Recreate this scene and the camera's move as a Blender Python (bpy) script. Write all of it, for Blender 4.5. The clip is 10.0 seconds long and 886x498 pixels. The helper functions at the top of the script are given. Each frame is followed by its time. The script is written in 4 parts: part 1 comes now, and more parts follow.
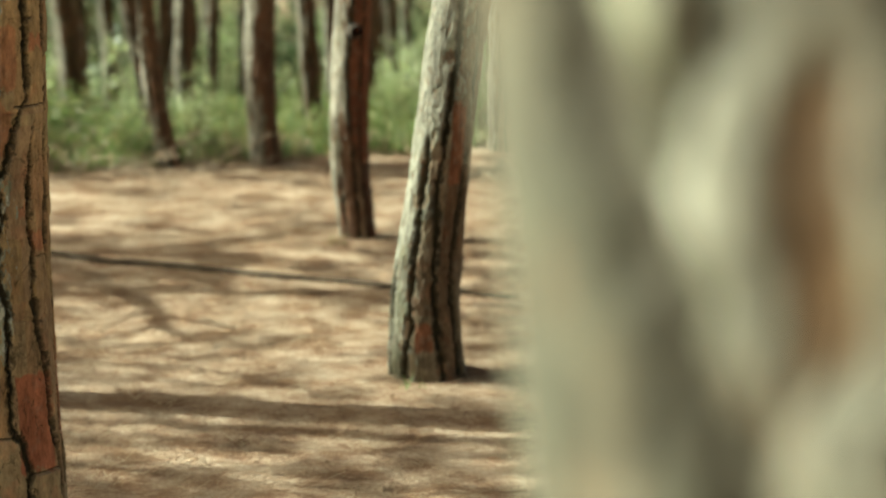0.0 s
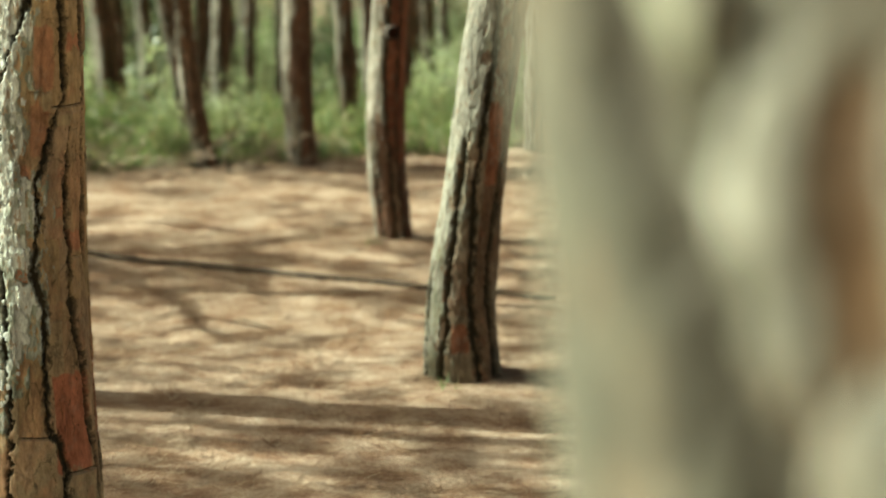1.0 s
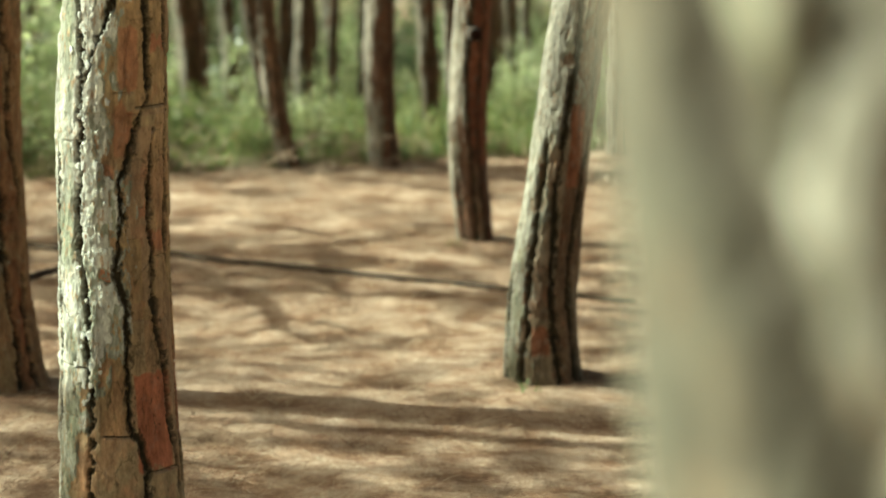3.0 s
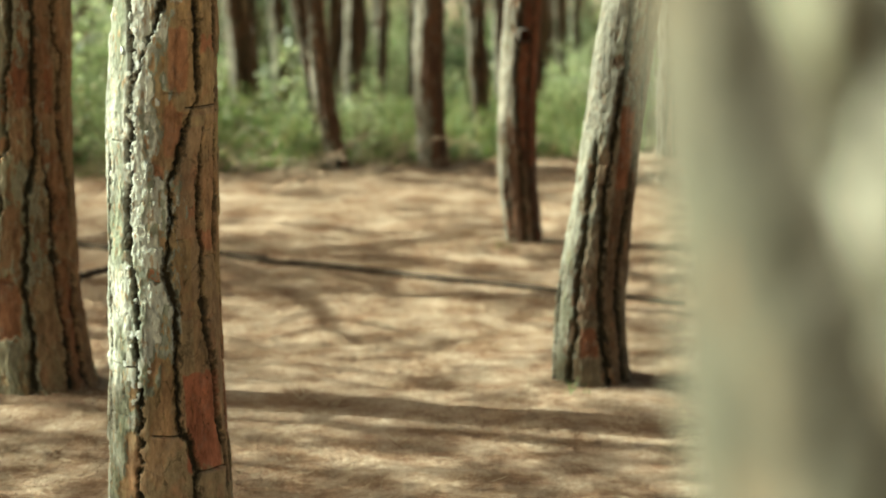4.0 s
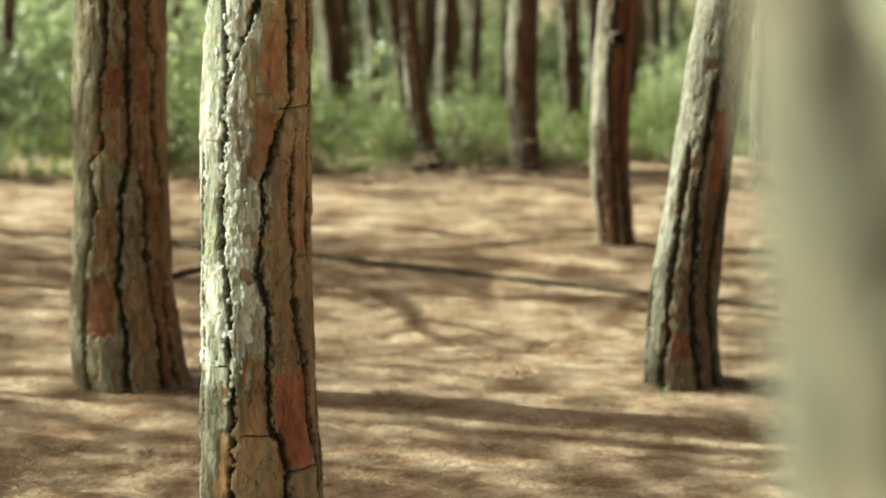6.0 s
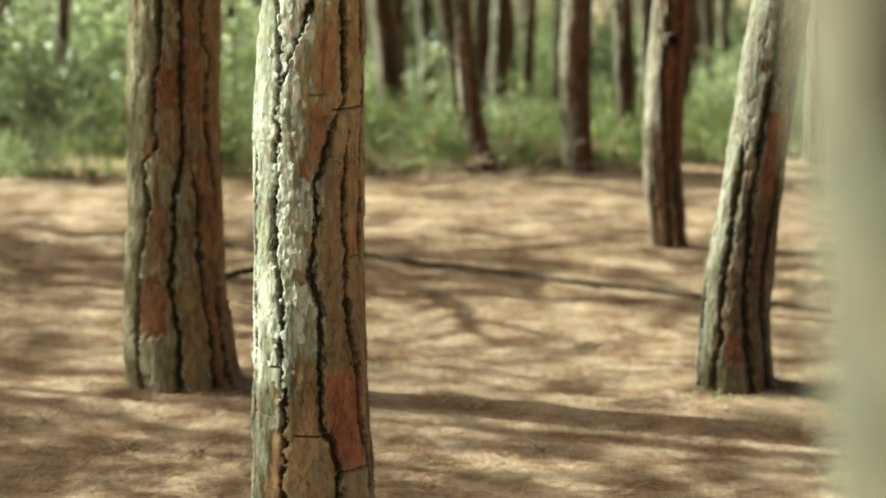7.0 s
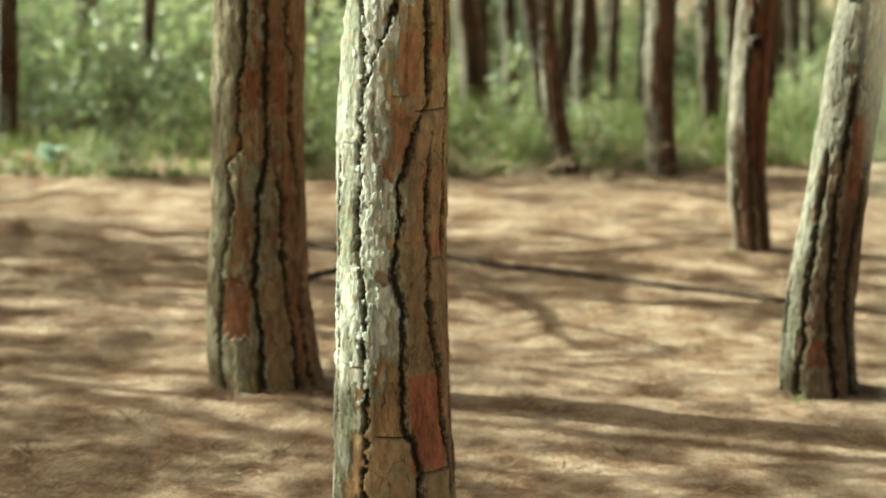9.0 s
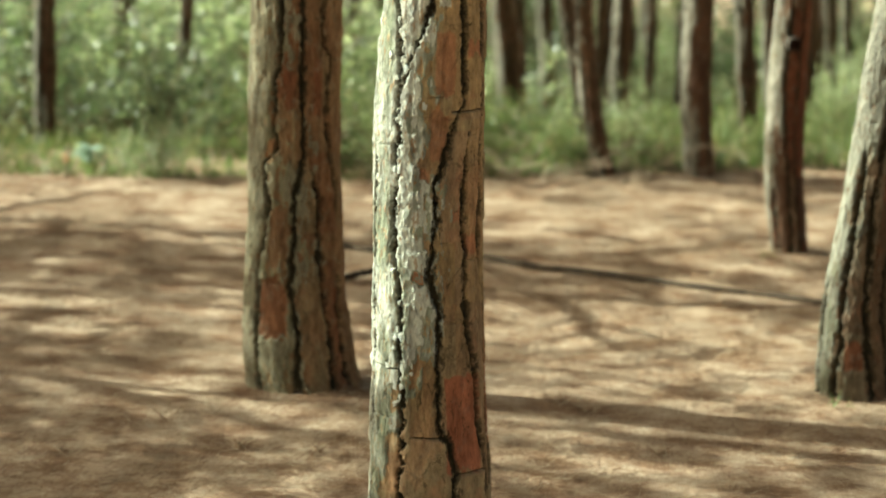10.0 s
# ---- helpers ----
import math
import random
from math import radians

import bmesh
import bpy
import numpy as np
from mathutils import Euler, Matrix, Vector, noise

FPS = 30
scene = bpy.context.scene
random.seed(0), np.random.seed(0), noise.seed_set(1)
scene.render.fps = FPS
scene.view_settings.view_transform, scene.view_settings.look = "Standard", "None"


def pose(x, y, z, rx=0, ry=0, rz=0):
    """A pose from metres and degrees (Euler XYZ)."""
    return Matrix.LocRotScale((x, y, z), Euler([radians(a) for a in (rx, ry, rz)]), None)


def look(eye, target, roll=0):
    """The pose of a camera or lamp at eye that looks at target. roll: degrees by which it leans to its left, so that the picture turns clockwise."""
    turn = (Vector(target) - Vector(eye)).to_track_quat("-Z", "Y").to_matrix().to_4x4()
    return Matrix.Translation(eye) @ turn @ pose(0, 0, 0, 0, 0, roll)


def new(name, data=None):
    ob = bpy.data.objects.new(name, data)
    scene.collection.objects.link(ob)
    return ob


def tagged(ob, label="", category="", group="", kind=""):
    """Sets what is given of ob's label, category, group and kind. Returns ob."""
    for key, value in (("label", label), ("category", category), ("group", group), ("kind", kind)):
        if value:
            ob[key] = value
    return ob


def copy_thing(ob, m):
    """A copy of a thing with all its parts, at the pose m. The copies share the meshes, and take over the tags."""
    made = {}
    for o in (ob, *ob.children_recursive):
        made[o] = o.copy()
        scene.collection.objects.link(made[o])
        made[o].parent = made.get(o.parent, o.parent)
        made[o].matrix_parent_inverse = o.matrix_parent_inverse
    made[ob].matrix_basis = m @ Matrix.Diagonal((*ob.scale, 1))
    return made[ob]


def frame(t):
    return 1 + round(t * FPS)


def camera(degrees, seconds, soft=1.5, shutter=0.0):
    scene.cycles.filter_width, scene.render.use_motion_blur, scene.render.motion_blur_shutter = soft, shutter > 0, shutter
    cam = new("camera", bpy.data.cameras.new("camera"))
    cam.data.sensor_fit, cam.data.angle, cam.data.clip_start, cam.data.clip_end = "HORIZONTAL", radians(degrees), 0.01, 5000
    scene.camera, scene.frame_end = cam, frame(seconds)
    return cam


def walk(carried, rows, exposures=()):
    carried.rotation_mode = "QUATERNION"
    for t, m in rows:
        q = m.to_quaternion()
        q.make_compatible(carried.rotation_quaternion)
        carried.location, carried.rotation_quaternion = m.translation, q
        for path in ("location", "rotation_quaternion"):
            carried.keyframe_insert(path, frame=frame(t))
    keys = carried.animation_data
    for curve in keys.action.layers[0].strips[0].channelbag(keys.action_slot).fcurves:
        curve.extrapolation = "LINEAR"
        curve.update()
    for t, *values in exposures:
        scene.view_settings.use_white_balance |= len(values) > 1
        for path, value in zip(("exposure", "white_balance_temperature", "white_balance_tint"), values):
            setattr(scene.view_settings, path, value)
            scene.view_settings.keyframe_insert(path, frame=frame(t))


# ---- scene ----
cam = camera(20.52, 10.0, soft=1.9)
EYE = 1.55
PAN = [
    (0.0, -5.001), (0.5, -4.555), (1.0, -4.137), (1.5, -3.740), (2.0, -3.268), (2.5, -2.749),
    (4.0, -1.039), (4.5, -0.458), (5.0, 0.0), (5.5, 0.565), (7.0, 2.402), (7.5, 3.075),
    (8.0, 3.552), (8.5, 3.909), (9.0, 4.372), (9.5, 4.810), (10.0, 5.237),
]
walk(cam, [(t, pose(0, 0, EYE, 78.917, -1.325, 0.259 + a)) for t, a in PAN], exposures=[(0.0, 1.62, 7400, -14), (10.0, 1.62, 7400, -14)])
# a fast portrait lens, focused on the trunk in the open
cam.data.dof.use_dof = True
cam.data.dof.focus_distance = 4.78
cam.data.dof.aperture_fstop = 3.4

# ---- light ----
SUN_UP, SUN_AZ = 32.0, 280.0     # degrees above the horizon; clockwise from the y axis
sun = new("sun", bpy.data.lights.new("sun", "SUN"))
sun.data.energy, sun.data.angle, sun.data.color = 5.0, radians(0.3), (0.96, 0.985, 1.03)
SUN_DIR = Vector((math.sin(radians(SUN_AZ)) * math.cos(radians(SUN_UP)), math.cos(radians(SUN_AZ)) * math.cos(radians(SUN_UP)), math.sin(radians(SUN_UP))))
sun.matrix_world = look(SUN_DIR * 30, (0, 0, 0))
world = bpy.data.worlds.new("sky")
scene.world = world
world.use_nodes = True
wn = world.node_tree
sky = wn.nodes.new("ShaderNodeTexSky")
sky.sky_type, sky.sun_disc = "NISHITA", False
sky.air_density, sky.dust_density, sky.ozone_density = 0.4, 8.0, 0.0
sky.sun_elevation, sky.sun_rotation = radians(SUN_UP), radians(SUN_AZ)
wn.links.new(sky.outputs[0], wn.nodes["Background"].inputs[0])
wn.nodes["Background"].inputs[1].default_value = 0.06


# ---- materials ----
def material(name, rough=0.8):
    m = bpy.data.materials.new(name)
    m.use_nodes = True
    b = m.node_tree.nodes["Principled BSDF"]
    b.inputs["Roughness"].default_value = rough
    b.inputs["Specular IOR Level"].default_value = 0.3 if rough > 0.4 else 0.6
    return m, m.node_tree.nodes, m.node_tree.links, b


def ramp(nodes, stops):
    r = nodes.new("ShaderNodeValToRGB")
    while len(r.color_ramp.elements) < len(stops):
        r.color_ramp.elements.new(0.5)
    for e, (p, c) in zip(r.color_ramp.elements, stops):
        e.position, e.color = p, (*c, 1)
    return r


def noise_tex(nodes, links, scale, detail=4.0, rough=0.6, stretch=(1, 1, 1), space="Object"):
    tc, mp, n = nodes.new("ShaderNodeTexCoord"), nodes.new("ShaderNodeMapping"), nodes.new("ShaderNodeTexNoise")
    mp.inputs["Scale"].default_value = stretch
    n.inputs["Scale"].default_value, n.inputs["Detail"].default_value, n.inputs["Roughness"].default_value = scale, detail, rough
    links.new(tc.outputs[space], mp.inputs[0])
    links.new(mp.outputs[0], n.inputs["Vector"])
    return n


def mix(nodes, links, fac, a, b, mode="MIX"):
    m = nodes.new("ShaderNodeMix")
    m.data_type, m.blend_type = "RGBA", mode
    for sock, v in ((m.inputs["Factor"], fac), (m.inputs["A"], a), (m.inputs["B"], b)):
        if isinstance(v, bpy.types.NodeSocket):
            links.new(v, sock)
        elif isinstance(v, tuple):
            sock.default_value = (*v, 1)
        else:
            sock.default_value = v
    return m.outputs["Result"]


def math_node(nodes, links, op, a, b):
    m = nodes.new("ShaderNodeMath")
    m.operation, m.use_clamp = op, True
    for sock, v in zip(m.inputs, (a, b)):
        if isinstance(v, bpy.types.NodeSocket):
            links.new(v, sock)
        else:
            sock.default_value = v
    return m.outputs[0]


def bark_material(name, tones, lichen_lit, inner, crack=(0.026, 0.021, 0.011), white=None, spotted=0.45, crumbed=0.30):
    """Plates toned by the plate attribute, flaked to inner bark, with dark cracks. The pale coat is lichen, and
    sunlight painted on the trunks.
    """
    m, n, l, b = material(name, 0.9)
    b.inputs["Diffuse Roughness"].default_value = 1.0
    at = {}
    for k in ("fiss", "plate", "pale", "red"):
        at[k] = n.new("ShaderNodeAttribute")
        at[k].attribute_name = k
    tone = ramp(n, tones)
    l.new(at["plate"].outputs["Fac"], tone.inputs[0])
    grain = noise_tex(n, l, 9.0, 6.0, 0.7, (1, 1, 0.35))
    fine = noise_tex(n, l, 60.0, 5.0, 0.7, (1, 1, 0.4))
    spots = noise_tex(n, l, 28.0, 3.0, 0.6, (1, 1, 0.6))
    gr = ramp(n, [(0.3, (0.52, 0.48, 0.43)), (0.7, (1.28, 1.24, 1.16))])
    l.new(grain.outputs[0], gr.inputs[0])
    fr = ramp(n, [(0.3, (0.55, 0.53, 0.50)), (0.7, (1.28, 1.27, 1.25))])
    l.new(fine.outputs[0], fr.inputs[0])
    c = mix(n, l, at["red"].outputs["Fac"], tone.outputs[0], inner)
    sp = ramp(n, [(0.58, (0, 0, 0)), (0.66, (1, 1, 1))])
    l.new(spots.outputs[0], sp.inputs[0])
    c = mix(n, l, math_node(n, l, "MULTIPLY", sp.outputs[0], spotted), c, inner)
    crumbs = noise_tex(n, l, 46.0, 4.0, 0.65, (1, 1, 0.7))
    cr = ramp(n, [(0.56, (0, 0, 0)), (0.64, (1, 1, 1))])
    l.new(crumbs.outputs[0], cr.inputs[0])
    c = mix(n, l, math_node(n, l, "MULTIPLY", cr.outputs[0], crumbed), c, lichen_lit)
    def ragged(key, noise, amount, lo, hi):
        """A field's edge broken up by a noise."""
        k = n.new("ShaderNodeMath")
        k.operation = "MULTIPLY_ADD"
        l.new(noise.outputs[0], k.inputs[0])
        k.inputs[1].default_value = amount
        l.new(at[key].outputs["Fac"], k.inputs[2])
        e = ramp(n, [(lo, (0, 0, 0)), (hi, (1, 1, 1))])
        l.new(math_node(n, l, "SUBTRACT", k.outputs[0], amount * 0.5), e.inputs[0])
        return e.outputs[0]

    edge = noise_tex(n, l, 95.0, 4.0, 0.7, (1, 1, 0.5))
    tint = noise_tex(n, l, 14.0, 3.0, 0.6, (1, 1, 0.5))
    # cream-green crust and chalk-white flakes, whiter to offset the sun's falloff
    li = ramp(n, [(0.35, tuple(v * k for v, k in zip(lichen_lit, (0.86, 0.90, 0.80)))), (0.43, lichen_lit), (0.52, white or lichen_lit)])
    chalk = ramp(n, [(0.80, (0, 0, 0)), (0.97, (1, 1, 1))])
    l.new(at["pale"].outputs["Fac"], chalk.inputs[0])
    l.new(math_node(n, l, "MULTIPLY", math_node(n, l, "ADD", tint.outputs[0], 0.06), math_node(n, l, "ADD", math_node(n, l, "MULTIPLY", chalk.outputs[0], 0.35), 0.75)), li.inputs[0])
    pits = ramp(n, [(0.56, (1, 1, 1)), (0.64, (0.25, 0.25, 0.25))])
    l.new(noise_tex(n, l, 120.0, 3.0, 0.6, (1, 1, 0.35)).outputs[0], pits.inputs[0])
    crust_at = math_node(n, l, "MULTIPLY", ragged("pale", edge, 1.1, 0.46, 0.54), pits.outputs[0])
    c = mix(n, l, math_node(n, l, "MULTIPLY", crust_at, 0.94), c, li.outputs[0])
    # hairline cracks round the scales, broken off here and there
    tc, mp, vor = n.new("ShaderNodeTexCoord"), n.new("ShaderNodeMapping"), n.new("ShaderNodeTexVoronoi")
    mp.inputs["Scale"].default_value = (1, 1, 0.42)
    vor.feature = "DISTANCE_TO_EDGE"
    vor.inputs["Scale"].default_value = 30.0
    bend = noise_tex(n, l, 40.0, 4.0, 0.65)
    warp = n.new("ShaderNodeVectorMath")
    warp.operation = "MULTIPLY_ADD"
    l.new(bend.outputs["Color"], warp.inputs[0])
    warp.inputs[1].default_value = (0.035, 0.035, 0.035)
    l.new(tc.outputs["Object"], warp.inputs[2])
    l.new(warp.outputs[0], mp.inputs[0])
    l.new(mp.outputs[0], vor.inputs["Vector"])
    hair = ramp(n, [(0.012, (1, 1, 1)), (0.045, (0, 0, 0))])
    l.new(vor.outputs["Distance"], hair.inputs[0])
    some = ramp(n, [(0.50, (0, 0, 0)), (0.64, (0.6, 0.6, 0.6))])
    l.new(tint.outputs[0], some.inputs[0])
    c = mix(n, l, math_node(n, l, "MULTIPLY", hair.outputs[0], some.outputs[0]), c, tuple(v * 1.6 for v in crack))
    c = mix(n, l, 1.0, c, gr.outputs[0], "MULTIPLY")
    c = mix(n, l, 1.0, c, fr.outputs[0], "MULTIPLY")
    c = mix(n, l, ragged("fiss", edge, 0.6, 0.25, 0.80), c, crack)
    l.new(c, b.inputs["Base Color"])
    bump = n.new("ShaderNodeBump")
    bump.inputs["Strength"].default_value, bump.inputs["Distance"].default_value = 0.7, 0.006
    l.new(fine.outputs[0], bump.inputs["Height"])
    curl = n.new("ShaderNodeBump")
    curl.inputs["Strength"].default_value, curl.inputs["Distance"].default_value = 0.8, 0.014
    scale_up = noise_tex(n, l, 55.0, 4.0, 0.6, (1, 1, 0.45))
    l.new(math_node(n, l, "MULTIPLY", scale_up.outputs[0], math_node(n, l, "ADD", at["pale"].outputs["Fac"], 0.15)), curl.inputs["Height"])
    l.new(bump.outputs[0], curl.inputs["Normal"])
    l.new(curl.outputs[0], b.inputs["Normal"])
    return m


CRACK_OLIVE = (0.052, 0.042, 0.021)
bark_near = bark_material("pine_bark", [(0.0, (0.43, 0.30, 0.19)), (0.35, (0.48, 0.365, 0.20)), (0.7, (0.42, 0.30, 0.20)), (1.0, (0.46, 0.375, 0.23))], (0.365, 0.415, 0.365), (0.52, 0.215, 0.13), CRACK_OLIVE, (0.68, 0.75, 0.73), 0.22, 0.12)
bark_brown = bark_material("pine_bark_brown", [(0.0, (0.31, 0.155, 0.085)), (0.5, (0.34, 0.22, 0.125)), (1.0, (0.35, 0.27, 0.16))], (0.37, 0.36, 0.27), (0.31, 0.115, 0.06), CRACK_OLIVE, spotted=0.3)
bark_grey = bark_material("pine_bark_grey", [(0.0, (0.19, 0.125, 0.08)), (0.5, (0.23, 0.18, 0.125)), (1.0, (0.28, 0.245, 0.18))], (0.27, 0.275, 0.235), (0.30, 0.13, 0.075), CRACK_OLIVE, (0.34, 0.35, 0.31))
# dark tones sunward, pale ones past the furrow: colour evens out the sunlight
bark_close = bark_material("pine_bark_close", [(0.0, (0.104, 0.106, 0.078)), (1.0, (0.126, 0.128, 0.098))], (0.40, 0.41, 0.355), (0.38, 0.245, 0.15), (0.06, 0.052, 0.034), (0.52, 0.545, 0.495))
bark_far = bark_material("pine_bark_far", [(0.0, (0.13, 0.068, 0.042)), (0.5, (0.18, 0.10, 0.062)), (1.0, (0.23, 0.15, 0.10))], (0.30, 0.295, 0.255), (0.25, 0.095, 0.052), CRACK_OLIVE, (0.37, 0.365, 0.325))


def litter_material():
    m, n, l, b = material("needle_litter", 0.9)
    big = noise_tex(n, l, 1.7, 4.0, 0.55)
    mats = noise_tex(n, l, 6.5, 6.0, 0.62)
    fib1 = noise_tex(n, l, 24.0, 6.0, 0.75, (1, 4, 1))
    fib2 = noise_tex(n, l, 30.0, 6.0, 0.75, (4, 1, 1))
    f = mix(n, l, big.outputs[0], fib1.outputs[0], fib2.outputs[0])
    brown = ramp(n, [(0.30, (0.085, 0.036, 0.018)), (0.5, (0.22, 0.122, 0.068)), (0.70, (0.38, 0.255, 0.16))])
    straw = ramp(n, [(0.30, (0.22, 0.138, 0.085)), (0.5, (0.47, 0.35, 0.25)), (0.70, (0.68, 0.585, 0.45))])
    l.new(f, brown.inputs[0])
    l.new(f, straw.inputs[0])
    sel = ramp(n, [(0.40, (0, 0, 0)), (0.60, (1, 1, 1))])
    l.new(mats.outputs[0], sel.inputs[0])
    l.new(mix(n, l, sel.outputs[0], brown.outputs[0], straw.outputs[0]), b.inputs["Base Color"])
    bump = n.new("ShaderNodeBump")
    bump.inputs["Strength"].default_value, bump.inputs["Distance"].default_value = 0.9, 0.03
    l.new(f, bump.inputs["Height"])
    l.new(bump.outputs[0], b.inputs["Normal"])
    return m


def island_material(name, stops, rough=0.7, through_light=0.0, each=None):
    """Colour picked for each loose piece of a mesh, shifted for each plant between two tints."""
    m, n, l, b = material(name, rough)
    g, r = n.new("ShaderNodeNewGeometry"), ramp(n, stops)
    l.new(g.outputs["Random Per Island"], r.inputs[0])
    col = r.outputs[0]
    if each:
        oi, er = n.new("ShaderNodeObjectInfo"), ramp(n, [(0.0, each[0]), (1.0, each[1])])
        l.new(oi.outputs["Random"], er.inputs[0])
        col = mix(n, l, 1.0, col, er.outputs[0], "MULTIPLY")
    l.new(col, b.inputs["Base Color"])
    if through_light:
        t, ms = n.new("ShaderNodeBsdfTranslucent"), n.new("ShaderNodeMixShader")
        l.new(mix(n, l, 1.0, col, (1.05, 1.15, 0.82), "MULTIPLY"), t.inputs[0])
        ms.inputs[0].default_value = through_light
        l.new(b.outputs[0], ms.inputs[1])
        l.new(t.outputs[0], ms.inputs[2])
        l.new(ms.outputs[0], n["Material Output"].inputs[0])
    return m


litter = litter_material()
needle_mat = island_material("dry_needles", [(0.0, (0.11, 0.044, 0.018)), (0.45, (0.25, 0.142, 0.075)), (0.8, (0.42, 0.305, 0.20)), (1.0, (0.54, 0.45, 0.325))], 0.6)
green_needle = island_material("green_needles", [(0.0, (0.035, 0.06, 0.018)), (1.0, (0.08, 0.12, 0.04))], 0.6, 0.2)
leaf_mat = island_material("shrub_leaves", [(0.0, (0.085, 0.125, 0.065)), (0.5, (0.25, 0.295, 0.175)), (1.0, (0.53, 0.56, 0.42))], 0.40, 0.5, ((0.42, 0.46, 0.42), (1.55, 1.46, 1.42)))
grass_mat = island_material("grass_blades", [(0.0, (0.10, 0.15, 0.055)), (0.6, (0.19, 0.235, 0.10)), (1.0, (0.36, 0.31, 0.18))], 0.5, 0.35)
blue_leaf = island_material("blue_green_leaves", [(0.0, (0.19, 0.27, 0.20)), (1.0, (0.30, 0.39, 0.32))], 0.4, 0.2)
twig_mat = island_material("dead_twigs", [(0.0, (0.16, 0.11, 0.07)), (0.6, (0.26, 0.20, 0.14)), (1.0, (0.40, 0.34, 0.27))], 0.8)


def wood_material(name, dark, light):
    m, n, l, b = material(name, 0.85)
    t = noise_tex(n, l, 30.0, 5.0, 0.7)
    r = ramp(n, [(0.35, dark), (0.65, light)])
    l.new(t.outputs[0], r.inputs[0])
    l.new(r.outputs[0], b.inputs["Base Color"])
    return m


branch_mat = wood_material("dark_branch_bark", (0.025, 0.017, 0.011), (0.075, 0.05, 0.03))
flake_mat = wood_material("pale_flakes", (0.40, 0.40, 0.34), (0.58, 0.62, 0.58))
hollow_mat = wood_material("dark_hollow", (0.012, 0.008, 0.005), (0.03, 0.02, 0.012))
limb_mat = wood_material("limb_bark", (0.16, 0.10, 0.06), (0.30, 0.21, 0.13))
orange_mat = wood_material("orange_tip", (0.34, 0.17, 0.09), (0.46, 0.25, 0.14))


# ---- tools ----
def lattice(ix, iy, iz, seed):
    h = (ix * 374761393 + iy * 668265263 + iz * 1274126177 + seed * 974634777) & 0xFFFFFFFF
    h = ((h ^ (h >> 13)) * 1274126177) & 0xFFFFFFFF
    return ((h ^ (h >> 16)) & 0xFFFF) / 65535.0


def vnoise(x, y, z, seed=0):
    """Smooth value noise, 0 to 1, on arrays."""
    x, y, z = np.broadcast_arrays(np.asarray(x, float), np.asarray(y, float), np.asarray(z, float))
    fx, fy, fz = np.floor(x), np.floor(y), np.floor(z)
    ux, uy, uz = x - fx, y - fy, z - fz
    ux, uy, uz = (u * u * (3 - 2 * u) for u in (ux, uy, uz))
    ix, iy, iz = fx.astype(np.int64), fy.astype(np.int64), fz.astype(np.int64)
    out = 0.0
    for a in (0, 1):
        for b in (0, 1):
            for c in (0, 1):
                w = (ux if a else 1 - ux) * (uy if b else 1 - uy) * (uz if c else 1 - uz)
                out = out + w * lattice(ix + a, iy + b, iz + c, seed)
    return out


def fbm(x, y, z, seed=0, octaves=3):
    out, amp, tot = 0.0, 1.0, 0.0
    for o in range(octaves):
        k = 2.03 ** o
        out, tot = out + amp * vnoise(x * k, y * k, z * k, seed + 17 * o), tot + amp
        amp *= 0.5
    return out / tot


def step(a, b, x):
    u = np.clip((x - a) / (b - a), 0, 1)
    return u * u * (3 - 2 * u)


def edge_line(x):
    """Where the needle floor ends and the undergrowth begins."""
    return 9.60 + 0.26 * x + 0.12 * np.sin(1.7 * x + 0.5) + 0.28 * step(0.7, 1.25, x)


def ground_z(x, y):
    x, y = np.asarray(x, float), np.asarray(y, float)
    e = y - edge_line(np.clip(x, -6, 6))
    z = 0.03 * (fbm(x * 0.9, y * 0.9, 0.0, 3) - 0.5) + 0.022 * (fbm(x * 5, y * 5, 0.5, 5) - 0.5)
    return z - 0.55 * step(0.2, 4.5, e)


def mesh_from(name, verts, faces, mat, smooth=False):
    me = bpy.data.meshes.new(name)
    verts, faces = np.asarray(verts, np.float32), np.asarray(faces, np.int32)
    k = faces.shape[1]
    me.vertices.add(len(verts))
    me.vertices.foreach_set("co", verts.ravel())
    me.loops.add(faces.size)
    me.loops.foreach_set("vertex_index", faces.ravel())
    me.polygons.add(len(faces))
    me.polygons.foreach_set("loop_start", np.arange(0, faces.size, k, dtype=np.int32))
    me.update(calc_edges=True)
    me.validate()
    if smooth:
        me.polygons.foreach_set("use_smooth", np.ones(len(me.polygons), bool))
    me.materials.append(mat)
    return me


def child(name, me, parent, label=""):
    ob = new(name, me)
    ob.parent = parent
    return tagged(ob, label) if label else ob


def grid_faces(nu, nv, wrap=True):
    """Quads of a grid of nv rows of nu points."""
    j, i = np.meshgrid(np.arange(nv - 1), np.arange(nu if wrap else nu - 1), indexing="ij")
    i2 = (i + 1) % nu
    return np.stack([j * nu + i, j * nu + i2, (j + 1) * nu + i2, (j + 1) * nu + i], -1).reshape(-1, 4)


